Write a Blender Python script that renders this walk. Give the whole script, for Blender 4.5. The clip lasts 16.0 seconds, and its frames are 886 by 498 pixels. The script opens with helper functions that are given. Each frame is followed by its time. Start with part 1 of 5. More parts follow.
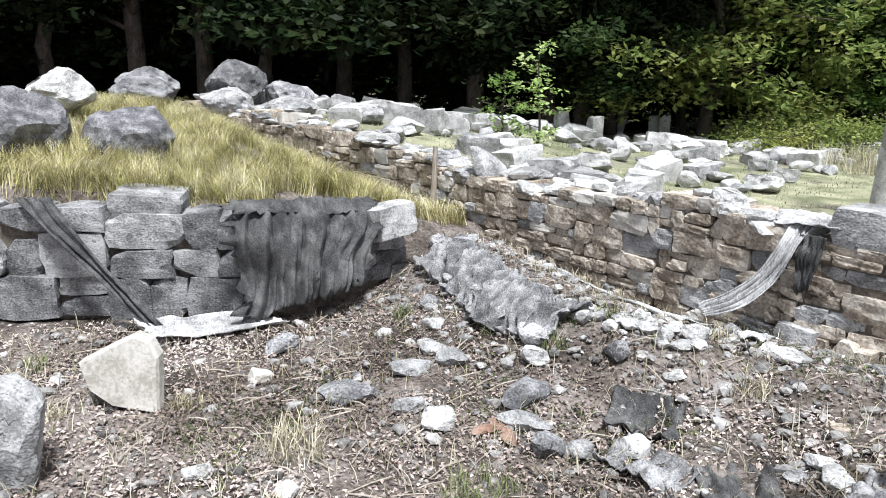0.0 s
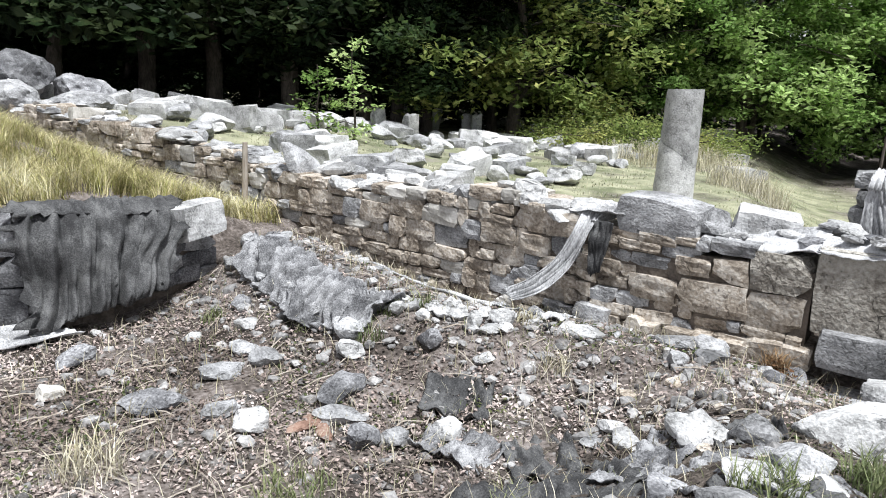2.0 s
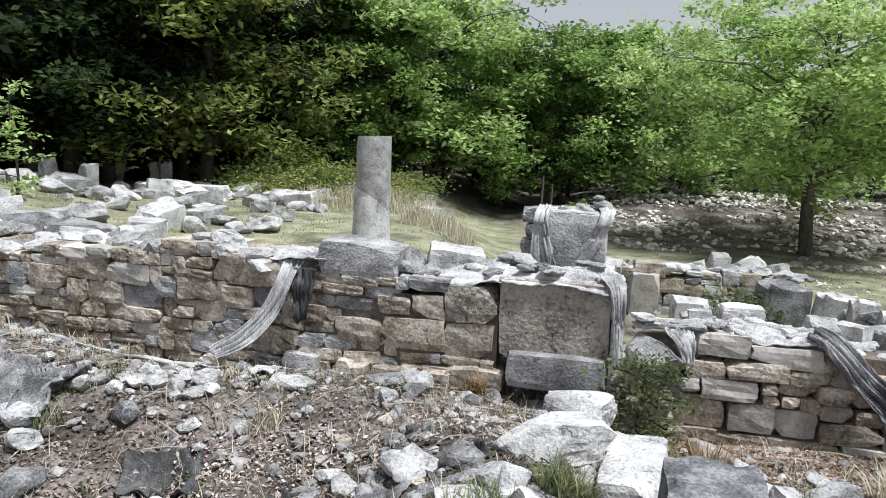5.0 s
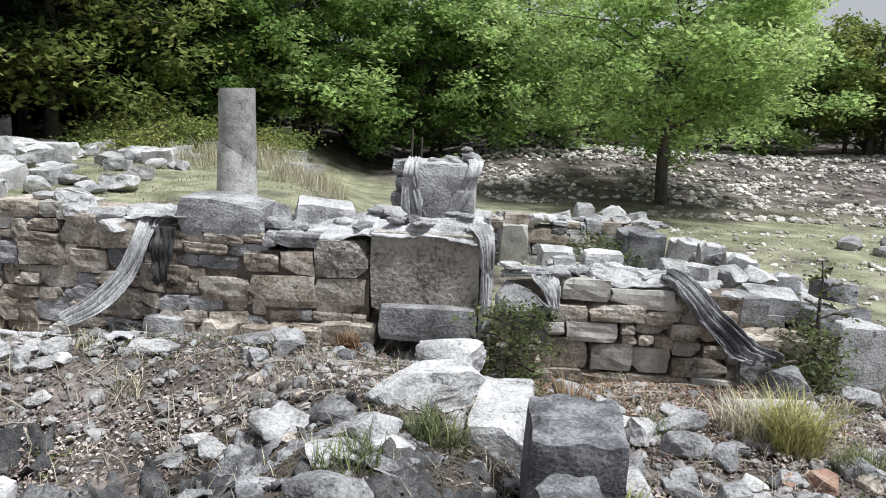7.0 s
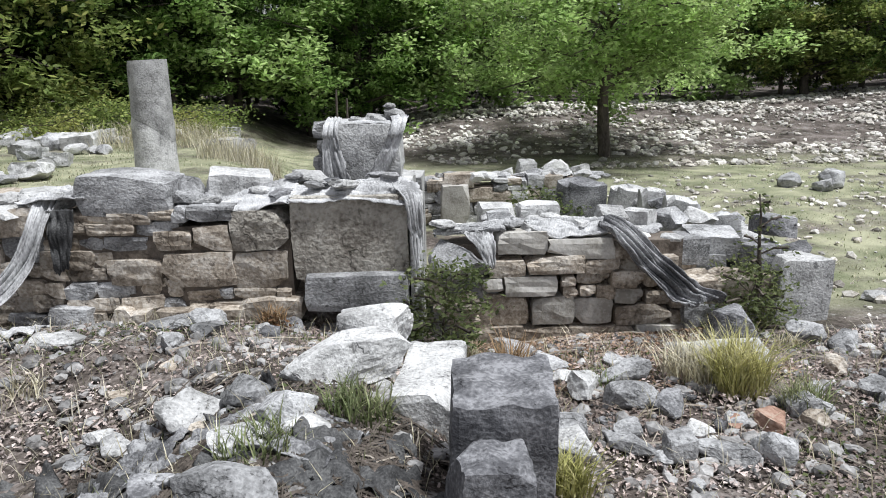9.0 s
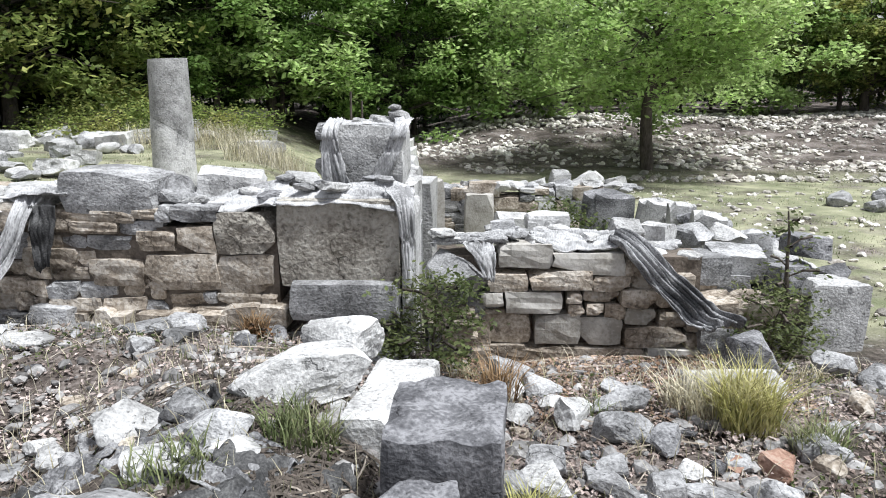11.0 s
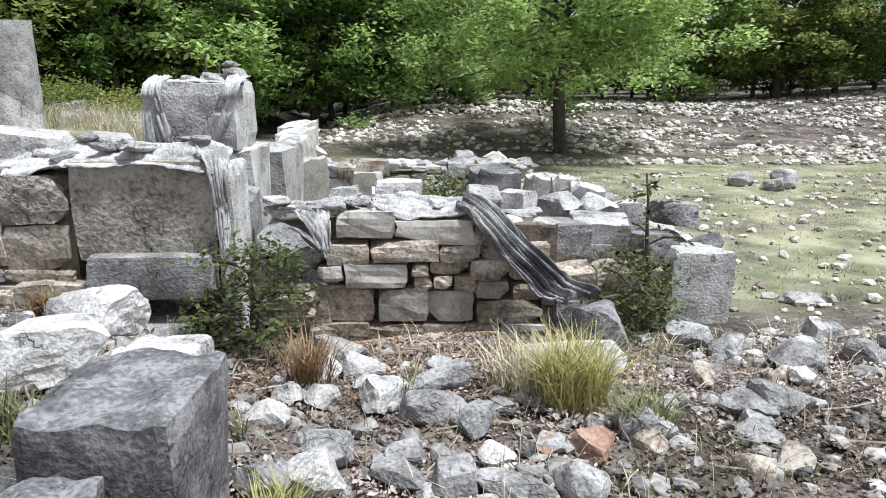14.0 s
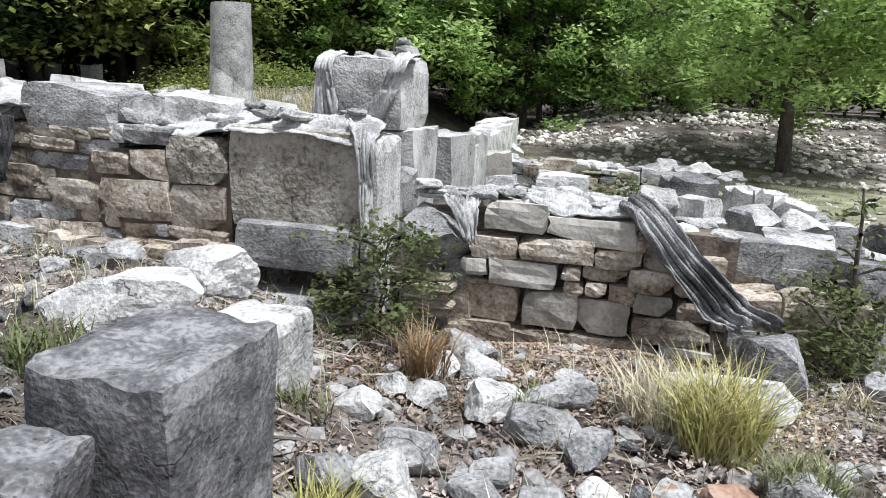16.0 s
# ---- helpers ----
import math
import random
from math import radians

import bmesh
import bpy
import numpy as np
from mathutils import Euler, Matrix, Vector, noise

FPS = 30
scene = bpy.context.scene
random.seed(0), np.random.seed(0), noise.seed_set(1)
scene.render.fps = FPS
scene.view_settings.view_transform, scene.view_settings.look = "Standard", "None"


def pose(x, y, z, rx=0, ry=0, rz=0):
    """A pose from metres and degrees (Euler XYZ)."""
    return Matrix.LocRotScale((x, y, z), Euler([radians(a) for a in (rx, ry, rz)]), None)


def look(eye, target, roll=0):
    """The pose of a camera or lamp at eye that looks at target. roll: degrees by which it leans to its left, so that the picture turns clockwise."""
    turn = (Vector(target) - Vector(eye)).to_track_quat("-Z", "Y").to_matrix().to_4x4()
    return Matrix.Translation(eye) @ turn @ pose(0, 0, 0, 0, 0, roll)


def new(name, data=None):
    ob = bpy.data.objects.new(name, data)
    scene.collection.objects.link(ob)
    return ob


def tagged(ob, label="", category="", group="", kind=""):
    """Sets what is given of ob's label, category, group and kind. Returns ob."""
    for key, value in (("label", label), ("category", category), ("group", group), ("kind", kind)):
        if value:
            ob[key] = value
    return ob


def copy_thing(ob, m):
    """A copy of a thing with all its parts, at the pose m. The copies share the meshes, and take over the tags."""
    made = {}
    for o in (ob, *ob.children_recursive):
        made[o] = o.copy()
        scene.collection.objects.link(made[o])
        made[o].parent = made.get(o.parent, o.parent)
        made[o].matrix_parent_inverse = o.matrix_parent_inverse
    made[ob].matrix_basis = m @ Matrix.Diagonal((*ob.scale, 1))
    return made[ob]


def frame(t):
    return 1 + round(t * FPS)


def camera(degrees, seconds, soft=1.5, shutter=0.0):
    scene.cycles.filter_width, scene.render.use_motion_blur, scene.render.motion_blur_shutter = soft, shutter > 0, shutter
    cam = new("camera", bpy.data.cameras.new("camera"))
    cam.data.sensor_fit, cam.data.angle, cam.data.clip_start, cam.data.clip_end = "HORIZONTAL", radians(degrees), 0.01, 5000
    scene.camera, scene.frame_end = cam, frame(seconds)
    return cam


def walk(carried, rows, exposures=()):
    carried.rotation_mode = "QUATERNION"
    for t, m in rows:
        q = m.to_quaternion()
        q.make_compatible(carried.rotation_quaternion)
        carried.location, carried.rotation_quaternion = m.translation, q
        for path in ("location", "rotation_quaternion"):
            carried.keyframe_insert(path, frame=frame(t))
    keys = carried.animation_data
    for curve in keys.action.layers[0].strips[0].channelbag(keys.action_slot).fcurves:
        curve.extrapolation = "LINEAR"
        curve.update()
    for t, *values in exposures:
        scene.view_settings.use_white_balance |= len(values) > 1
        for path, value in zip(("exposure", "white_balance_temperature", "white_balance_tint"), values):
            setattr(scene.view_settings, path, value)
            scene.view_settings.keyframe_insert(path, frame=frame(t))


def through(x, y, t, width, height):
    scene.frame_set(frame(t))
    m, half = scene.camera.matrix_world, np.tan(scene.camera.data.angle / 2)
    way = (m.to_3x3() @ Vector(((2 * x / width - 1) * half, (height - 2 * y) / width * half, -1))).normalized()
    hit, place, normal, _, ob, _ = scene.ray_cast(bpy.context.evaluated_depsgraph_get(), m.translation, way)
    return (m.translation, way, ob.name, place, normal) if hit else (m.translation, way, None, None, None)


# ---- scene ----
cam = camera(62.6, 16.0, soft=1.0)
PATH = [
    (0, (-0.138, -0.083, 1.674), (-1.622, 1.173, 1.205), 1.3),
    (0.5, (-0.137, -0.076, 1.675), (-1.589, 1.216, 1.203), 1.5),
    (1, (-0.12, -0.067, 1.676), (-1.495, 1.306, 1.204), 1.9),
    (1.5, (-0.088, -0.038, 1.664), (-1.36, 1.427, 1.181), 1.8),
    (2, (-0.055, -0.019, 1.639), (-1.193, 1.561, 1.182), 2.3),
    (2.5, (-0.064, -0.011, 1.642), (-1.09, 1.642, 1.179), 1.7),
    (3, (-0.055, 0.005, 1.645), (-0.978, 1.733, 1.244), 1.5),
    (3.5, (-0.056, 0.004, 1.632), (-0.807, 1.823, 1.274), 2.4),
    (4, (-0.058, 0.019, 1.657), (-0.694, 1.897, 1.393), 2.0),
    (6.5, (-0.026, 0.051, 1.64), (-0.201, 2.004, 1.246), 3.3),
    (7, (-0.009, 0.086, 1.619), (-0.102, 2.041, 1.21), 2.4),
    (7.5, (0.017, 0.123, 1.605), (0.042, 2.058, 1.099), 2.8),
    (8, (0.02, 0.211, 1.593), (-0.014, 2.151, 1.11), -0.7),
    (8.5, (0.092, 0.296, 1.537), (0.131, 2.234, 1.046), -1.5),
    (11, (0.564, 0.704, 1.409), (0.463, 2.647, 0.946), -0.2),
    (11.5, (0.657, 0.777, 1.365), (0.523, 2.727, 0.943), -2.3),
    (12, (0.797, 0.84, 1.309), (0.733, 2.773, 0.797), -2.2),
    (12.5, (0.956, 0.9, 1.275), (0.82, 2.837, 0.797), -3.6),
    (13, (1.048, 0.994, 1.223), (1.029, 2.931, 0.725), -4.0),
    (13.5, (1.113, 1.074, 1.175), (1.134, 3.022, 0.719), -5.2),
    (14, (1.258, 1.157, 1.132), (1.321, 3.097, 0.651), 0.2),
    (14.5, (1.352, 1.261, 1.079), (1.403, 3.2, 0.59), 0.8),
    (15, (1.383, 1.383, 1.038), (1.338, 3.327, 0.571), 0.9),
    (15.5, (1.483, 1.471, 1.002), (1.061, 3.366, 0.523), 2.1),
    (16, (1.559, 1.558, 0.981), (1.076, 3.438, 0.502), 2.7),
]
walk(cam, [(t, look(e, g, r)) for t, e, g, r in PATH], [(0.0, 0.46), (3.5, 0.27), (7.0, 0.0), (8.7, 0.02), (11.0, 0.26), (16.0, 0.25)])

# ---- light ----
world = bpy.data.worlds.new("sky")
scene.world = world
world.use_nodes = True
wn = world.node_tree
sky = wn.nodes.new("ShaderNodeTexSky")
sky.sky_type = "NISHITA"
sky.sun_disc = False
sky.sun_elevation, sky.sun_rotation = radians(66), radians(112)
sky.dust_density, sky.air_density, sky.ozone_density = 1.5, 1.0, 1.0
veil = wn.nodes.new("ShaderNodeMix")  # thin white overcast over the clear sky
veil.data_type = "RGBA"
veil.inputs["Factor"].default_value = 0.5
veil.inputs["B"].default_value = (13.0, 13.0, 13.6, 1)
wn.links.new(sky.outputs[0], veil.inputs["A"])
wn.links.new(veil.outputs["Result"], wn.nodes["Background"].inputs[0])
wn.nodes["Background"].inputs[1].default_value = 0.06
sun = new("sun", bpy.data.lights.new("sun", "SUN"))
sun.data.energy, sun.data.angle, sun.data.color = 5.0, radians(10), (0.955, 0.98, 1.0)
sun.matrix_world = look((19, -8, 47), (0, 0, 0))


# ---- materials ----
def mat(name, colours, scale=6.0, rough=0.9, bump=0.4, fine=40.0, spots=None, spot_amount=0.5, jitter=0.25, stretch=(1, 1, 1), island=False, bump_dist=0.02, cracks=0.0):
    """Mottled surface: two noises drive a ramp of base colours, a third lays spots over it, and the fine noise gives relief."""
    m = bpy.data.materials.new(name)
    m.use_nodes = True
    n, link = m.node_tree.nodes, m.node_tree.links.new
    bsdf = n["Principled BSDF"]
    bsdf.inputs["Roughness"].default_value = rough
    bsdf.inputs["Specular IOR Level"].default_value = 0.25
    co = n.new("ShaderNodeTexCoord")
    mp = n.new("ShaderNodeMapping")
    geo = n.new("ShaderNodeNewGeometry")
    mp.inputs["Scale"].default_value = stretch
    link(geo.outputs["Position"], mp.inputs["Vector"])
    big, small = n.new("ShaderNodeTexNoise"), n.new("ShaderNodeTexNoise")
    big.inputs["Scale"].default_value, big.inputs["Detail"].default_value, big.inputs["Roughness"].default_value = scale, 6, 0.65
    small.inputs["Scale"].default_value, small.inputs["Detail"].default_value = fine, 4
    link(mp.outputs[0], big.inputs["Vector"]), link(mp.outputs[0], small.inputs["Vector"])
    mixf = n.new("ShaderNodeMath")
    mixf.operation = "MULTIPLY_ADD"
    link(small.outputs["Fac"], mixf.inputs[0])
    mixf.inputs[1].default_value = 0.55
    link(big.outputs["Fac"], mixf.inputs[2])
    ramp = n.new("ShaderNodeValToRGB")
    el = ramp.color_ramp.elements
    while len(el) < len(colours):
        el.new(0.5)
    for i, c in enumerate(colours):
        el[i].position = 0.63 + 0.29 * i / max(1, len(colours) - 1)
        el[i].color = (*c, 1)
    link(mixf.outputs[0], ramp.inputs[0])
    colour = ramp.outputs[0]
    if spots:
        vor = n.new("ShaderNodeTexNoise")
        vor.inputs["Scale"].default_value, vor.inputs["Detail"].default_value, vor.inputs["Roughness"].default_value = scale * 2.3, 8, 0.75
        link(mp.outputs[0], vor.inputs["Vector"])
        cut = n.new("ShaderNodeValToRGB")
        cut.color_ramp.elements[0].position, cut.color_ramp.elements[1].position = 0.62 - 0.2 * spot_amount, 0.70 - 0.2 * spot_amount
        link(vor.outputs["Fac"], cut.inputs[0])
        mx = n.new("ShaderNodeMix")
        mx.data_type = "RGBA"
        link(cut.outputs[0], mx.inputs["Factor"]), link(colour, mx.inputs["A"])
        mx.inputs["B"].default_value = (*spots, 1)
        colour = mx.outputs["Result"]
    if jitter:
        src = geo.outputs["Random Per Island"] if island else n.new("ShaderNodeObjectInfo").outputs["Random"]
        rng = n.new("ShaderNodeMapRange")
        rng.inputs["To Min"].default_value, rng.inputs["To Max"].default_value = 1 - jitter, 1 + jitter
        link(src, rng.inputs["Value"])
        hsv = n.new("ShaderNodeHueSaturation")
        link(rng.outputs[0], hsv.inputs["Value"]), link(colour, hsv.inputs["Color"])
        colour = hsv.outputs[0]
    height = mixf.outputs[0]
    if cracks:  # fine dark fissures that break off and start again, and small pits
        warp, shift, edge, gate = n.new("ShaderNodeTexNoise"), n.new("ShaderNodeVectorMath"), n.new("ShaderNodeTexVoronoi"), n.new("ShaderNodeMapRange")
        warp.inputs["Scale"].default_value, warp.inputs["Detail"].default_value = 5, 5
        link(mp.outputs[0], warp.inputs["Vector"])
        shift.operation = "MULTIPLY_ADD"
        shift.inputs[1].default_value = (0.3, 0.3, 0.3)
        link(warp.outputs["Color"], shift.inputs[0]), link(mp.outputs[0], shift.inputs[2])
        edge.feature = "DISTANCE_TO_EDGE"
        edge.inputs["Scale"].default_value = 3.2
        link(shift.outputs[0], edge.inputs["Vector"])
        gate.inputs["From Min"].default_value, gate.inputs["From Max"].default_value = 0.0, 0.016
        link(edge.outputs["Distance"], gate.inputs["Value"])
        pit, hole, both, some, keep = n.new("ShaderNodeTexNoise"), n.new("ShaderNodeMapRange"), n.new("ShaderNodeMath"), n.new("ShaderNodeMapRange"), n.new("ShaderNodeMath")
        pit.inputs["Scale"].default_value, pit.inputs["Detail"].default_value, pit.inputs["Roughness"].default_value = 34, 6, 0.7
        link(mp.outputs[0], pit.inputs["Vector"])
        hole.inputs["From Min"].default_value, hole.inputs["From Max"].default_value = 0.31, 0.39
        link(pit.outputs["Fac"], hole.inputs["Value"])
        some.inputs["From Min"].default_value, some.inputs["From Max"].default_value = 0.38, 0.48
        link(big.outputs["Fac"], some.inputs["Value"])
        keep.operation = both.operation = "MAXIMUM"
        link(gate.outputs[0], keep.inputs[0]), link(some.outputs[0], keep.inputs[1])
        both.operation = "MULTIPLY"
        link(keep.outputs[0], both.inputs[0]), link(hole.outputs[0], both.inputs[1])
        dim, wear = n.new("ShaderNodeMapRange"), n.new("ShaderNodeHueSaturation")
        dim.inputs["To Min"].default_value, dim.inputs["To Max"].default_value = 1 - cracks, 1.0
        link(both.outputs[0], dim.inputs["Value"])
        link(dim.outputs[0], wear.inputs["Value"]), link(colour, wear.inputs["Color"])
        colour = wear.outputs[0]
        deep = n.new("ShaderNodeMath")
        deep.operation = "MULTIPLY_ADD"
        deep.inputs[1].default_value = 0.5
        link(both.outputs[0], deep.inputs[0]), link(height, deep.inputs[2])
        height = deep.outputs[0]
    link(colour, bsdf.inputs["Base Color"])
    if bump:
        b = n.new("ShaderNodeBump")
        b.inputs["Strength"].default_value, b.inputs["Distance"].default_value = bump, bump_dist
        link(height, b.inputs["Height"]), link(b.outputs[0], bsdf.inputs["Normal"])
    return m


def leaf_mat(name, colours, through=0.5):
    m = mat(name, colours, scale=0.9, rough=0.6, bump=0, jitter=0.45, island=True)
    n, link = m.node_tree.nodes, m.node_tree.links.new
    bsdf, tr, mix = n["Principled BSDF"], n.new("ShaderNodeBsdfTranslucent"), n.new("ShaderNodeMixShader")
    src = bsdf.inputs["Base Color"].links[0].from_socket
    link(src, tr.inputs["Color"])
    mix.inputs[0].default_value = through
    link(bsdf.outputs[0], mix.inputs[1]), link(tr.outputs[0], mix.inputs[2])
    link(mix.outputs[0], n["Material Output"].inputs["Surface"])
    return m


LIME = mat("limestone", [(0.17, 0.17, 0.172), (0.31, 0.31, 0.314), (0.47, 0.47, 0.476)], 4, fine=55, spots=(0.12, 0.12, 0.12), spot_amount=0.25, bump=0.8, stretch=(1, 1, 1.25), cracks=0.5)
PALE = mat("pale_limestone", [(0.28, 0.278, 0.274), (0.46, 0.457, 0.453), (0.60, 0.597, 0.593)], 4, fine=55, spots=(0.2, 0.2, 0.2), spot_amount=0.22, bump=0.8, cracks=0.45)
DARK = mat("weathered_dark_limestone", [(0.085, 0.085, 0.09), (0.18, 0.18, 0.187), (0.36, 0.36, 0.37)], 3, fine=60, bump=0.9, stretch=(1, 1, 1.2), spots=(0.06, 0.06, 0.065), spot_amount=0.15, cracks=0.5)
TAN = mat("brown_weathered_limestone", [(0.20, 0.165, 0.13), (0.37, 0.32, 0.265), (0.55, 0.505, 0.45)], 4, spots=(0.15, 0.128, 0.108), spot_amount=0.25, bump=0.8, jitter=0.22, cracks=0.45)
GREYBLOCK = mat("pitted_grey_limestone", [(0.08, 0.08, 0.087), (0.145, 0.145, 0.154), (0.28, 0.28, 0.293)], 6, fine=60, bump=0.6, spots=(0.045, 0.045, 0.05), spot_amount=0.12, jitter=0.05, cracks=0.5)
CREAM = mat("cream_limestone", [(0.34, 0.32, 0.285), (0.47, 0.45, 0.415), (0.56, 0.54, 0.51)], 4, bump=0.4)
PECK = mat("pecked_limestone", [(0.20, 0.18, 0.155), (0.36, 0.335, 0.295), (0.48, 0.455, 0.41)], 3, fine=30, bump=1.0, bump_dist=0.05, spots=(0.15, 0.14, 0.115), spot_amount=0.2, jitter=0.05, cracks=0.5)
BRICK = mat("broken_terracotta", [(0.20, 0.12, 0.09), (0.30, 0.19, 0.145), (0.36, 0.27, 0.22)], 9, bump=0.4)
SOIL = mat("soil_with_litter", [(0.042, 0.034, 0.029), (0.108, 0.09, 0.079), (0.23, 0.20, 0.186)], 1.6, fine=30, spots=(0.28, 0.27, 0.262), spot_amount=0.22, bump=1.0, jitter=0, bump_dist=0.04)
CORE = mat("earth_joint", [(0.09, 0.075, 0.062), (0.19, 0.16, 0.135)], 8, bump=0.6, jitter=0)
CLOTH = mat("weathered_grey_geotextile", [(0.21, 0.21, 0.213), (0.41, 0.41, 0.416), (0.62, 0.62, 0.626)], 4, fine=90, bump=0.5, stretch=(1, 1, 0.35), jitter=0.08)
GREYCLOTH = mat("soiled_grey_geotextile", [(0.08, 0.08, 0.084), (0.20, 0.20, 0.206), (0.38, 0.38, 0.387)], 5, fine=90, bump=0.5, jitter=0.08)
BLACK = mat("dark_grey_geotextile", [(0.032, 0.032, 0.033), (0.072, 0.072, 0.073), (0.14, 0.14, 0.139)], 4, fine=90, bump=0.6, jitter=0.08)
WOOD = mat("bleached_wood", [(0.24, 0.20, 0.16), (0.42, 0.38, 0.33)], 5, stretch=(1, 1, 0.15), bump=0.5)
BARK = mat("grey_brown_bark", [(0.05, 0.042, 0.035), (0.13, 0.11, 0.095)], 7, stretch=(1, 1, 0.3), bump=0.9)
LEAF = leaf_mat("green_leaves", [(0.10, 0.18, 0.045), (0.21, 0.335, 0.095), (0.34, 0.45, 0.165)])
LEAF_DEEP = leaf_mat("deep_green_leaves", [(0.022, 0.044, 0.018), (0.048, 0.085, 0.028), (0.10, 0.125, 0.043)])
# dark green, darkened further: the wood's shade is put into this colour
LEAF_SHADE = leaf_mat("dark_leaves_with_wood_shade", [(0.010, 0.022, 0.010), (0.022, 0.042, 0.016), (0.05, 0.066, 0.026)])
LEAF_LIGHT = leaf_mat("fresh_light_green_leaves", [(0.235, 0.36, 0.11), (0.40, 0.545, 0.20), (0.56, 0.67, 0.32)])
LEAF_BUSH = leaf_mat("dull_green_bush_leaves", [(0.06, 0.085, 0.03), (0.12, 0.15, 0.06), (0.2, 0.22, 0.10)])
LEAF_RUST = leaf_mat("rust_brown_leaves", [(0.12, 0.06, 0.03), (0.22, 0.12, 0.06)])
GOLDGRASS = leaf_mat("golden_terrace_grass", [(0.36, 0.31, 0.16), (0.58, 0.52, 0.31), (0.72, 0.68, 0.5)], 0.3)
STRAW = leaf_mat("straw_grass", [(0.32, 0.285, 0.18), (0.50, 0.46, 0.33), (0.64, 0.60, 0.50)], 0.25)
YELLOWGRASS = leaf_mat("yellow_green_grass", [(0.20, 0.21, 0.06), (0.36, 0.35, 0.13), (0.54, 0.50, 0.26)], 0.3)
GREENGRASS = leaf_mat("green_grass", [(0.09, 0.12, 0.0455), (0.17, 0.2, 0.091), (0.28, 0.27, 0.156)], 0.25)
RUSTGRASS = leaf_mat("rusty_dry_grass", [(0.20, 0.13, 0.07), (0.34, 0.23, 0.13)], 0.25)
LEAF_YELLOW = leaf_mat("yellowing_green_leaves", [(0.10, 0.15, 0.038), (0.21, 0.275, 0.08), (0.38, 0.38, 0.13)])
RUSTLITTER = leaf_mat("rusty_leaf_litter", [(0.16, 0.10, 0.065), (0.30, 0.205, 0.145), (0.45, 0.35, 0.27)], 0.1)
LITTER = leaf_mat("dead_leaf_litter", [(0.13, 0.10, 0.085), (0.30, 0.24, 0.215), (0.56, 0.48, 0.45)], 0.1)
BANK = mat("bank_rubble", [(0.26, 0.235, 0.205), (0.47, 0.44, 0.40), (0.68, 0.66, 0.63)], 1.2, bump=0.3, jitter=0.5, island=True)
FARWOOD_SHADE = mat("distant_wood_shade", [(0.012, 0.022, 0.010), (0.03, 0.05, 0.018)], 0.5, fine=4, bump=1.0, jitter=0, bump_dist=0.5)


# ---- ground shape ----
def smooth(a, b, v):
    t = np.clip((np.asarray(v, float) - a) / (b - a), 0, 1)
    return t * t * (3 - 2 * t)


RIDGE = [(-0.2, -1.5, 0.10), (-0.2, 0.3, 0.10), (-0.45, 2.4, 0.06), (-0.4, 3.6, 0.0), (-1.3, 4.9, -0.22), (-2.2, 4.8, -0.18), (-3.4, 4.3, -0.10), (-5.3, 4.7, 0.03), (-7.0, 5.3, 0.06)]


def wall_x(y):
    """The front line of the terrace wall."""
    return np.where(np.asarray(y) < 2.9, -5.75 - (2.9 - np.asarray(y)) * 0.675, -5.75)


def ground_z(x, y):
    x, y = np.asarray(x, float), np.asarray(y, float)
    floor = -0.5 + 0.08 * smooth(0.5, 1.5, x) - 0.18 * smooth(4.4, 5.9, y) * smooth(-0.2, 0.8, x)
    best, level = np.zeros_like(x + y), np.zeros_like(x + y)
    lift = floor.copy()
    for (ax, ay, az), (bx, by, bz) in zip(RIDGE, RIDGE[1:]):
        dx, dy = bx - ax, by - ay
        t = np.clip(((x - ax) * dx + (y - ay) * dy) / (dx * dx + dy * dy), 0, 1)
        d2 = (x - ax - t * dx) ** 2 + (y - ay - t * dy) ** 2
        w = np.exp(-d2 / 0.75)
        lift = np.maximum(lift, floor + (az + t * (bz - az) - floor) * w)
    room = lift
    west = 0.05 + 0.95 * np.exp(-((x + 14) ** 2 + (y - 7.5) ** 2) / 26)
    east = -0.88 - 0.12 * smooth(11, 20, y) + (0.85 * smooth(20, 28, y) + 0.7 * smooth(12, 26, x)) * smooth(-4, 2, x)
    far = np.clip(y - 7, 0, 14)
    field = west + (east - west) * smooth(0, 1, (x + 1.1 + 0.42 * far) / (1.6 + 0.16 * far))
    out = smooth(5.65, 6.2 + 1.3 * smooth(1.8, 3.0, x), y)
    z = room + (field - room) * out
    back = np.clip(0.44 + 0.13 * (-6.2 - x), 0.3, 1.05)
    toe = np.clip(0.04 + 0.13 * (-8.2 - x), 0.02, 0.6)
    terrace = back + (toe - back) * smooth(3.6, 5.3, y)
    mask = smooth(0.2, 0.5, wall_x(y) - x) * (1 - out)
    z = z + (terrace - z) * mask
    return z


def gz(x, y):
    return float(ground_z(x, y))


# ---- mesh helpers ----
def mesh_of(name, bm, material, flat=True):
    me = bpy.data.meshes.new(name)
    bm.to_mesh(me)
    bm.free()
    me.materials.append(material)
    if not flat:
        for p in me.polygons:
            p.use_smooth = True
    return me


def link_part(name, me, parent=None, m=None, label=""):
    ob = new(name, me)
    if parent is not None:
        ob.parent = parent
    if m is not None:
        ob.matrix_basis = m
    if label:
        ob["label"] = label
    return ob


def part(name, bm, material, parent=None, label="", flat=True):
    return link_part(name, mesh_of(name, bm, material, flat), parent, None, label)


def raw_mesh(name, verts, faces, material):
    me = bpy.data.meshes.new(name)
    me.from_pydata([tuple(v) for v in verts], [], [tuple(q) for q in faces])
    me.materials.append(material)
    me.update()
    return me


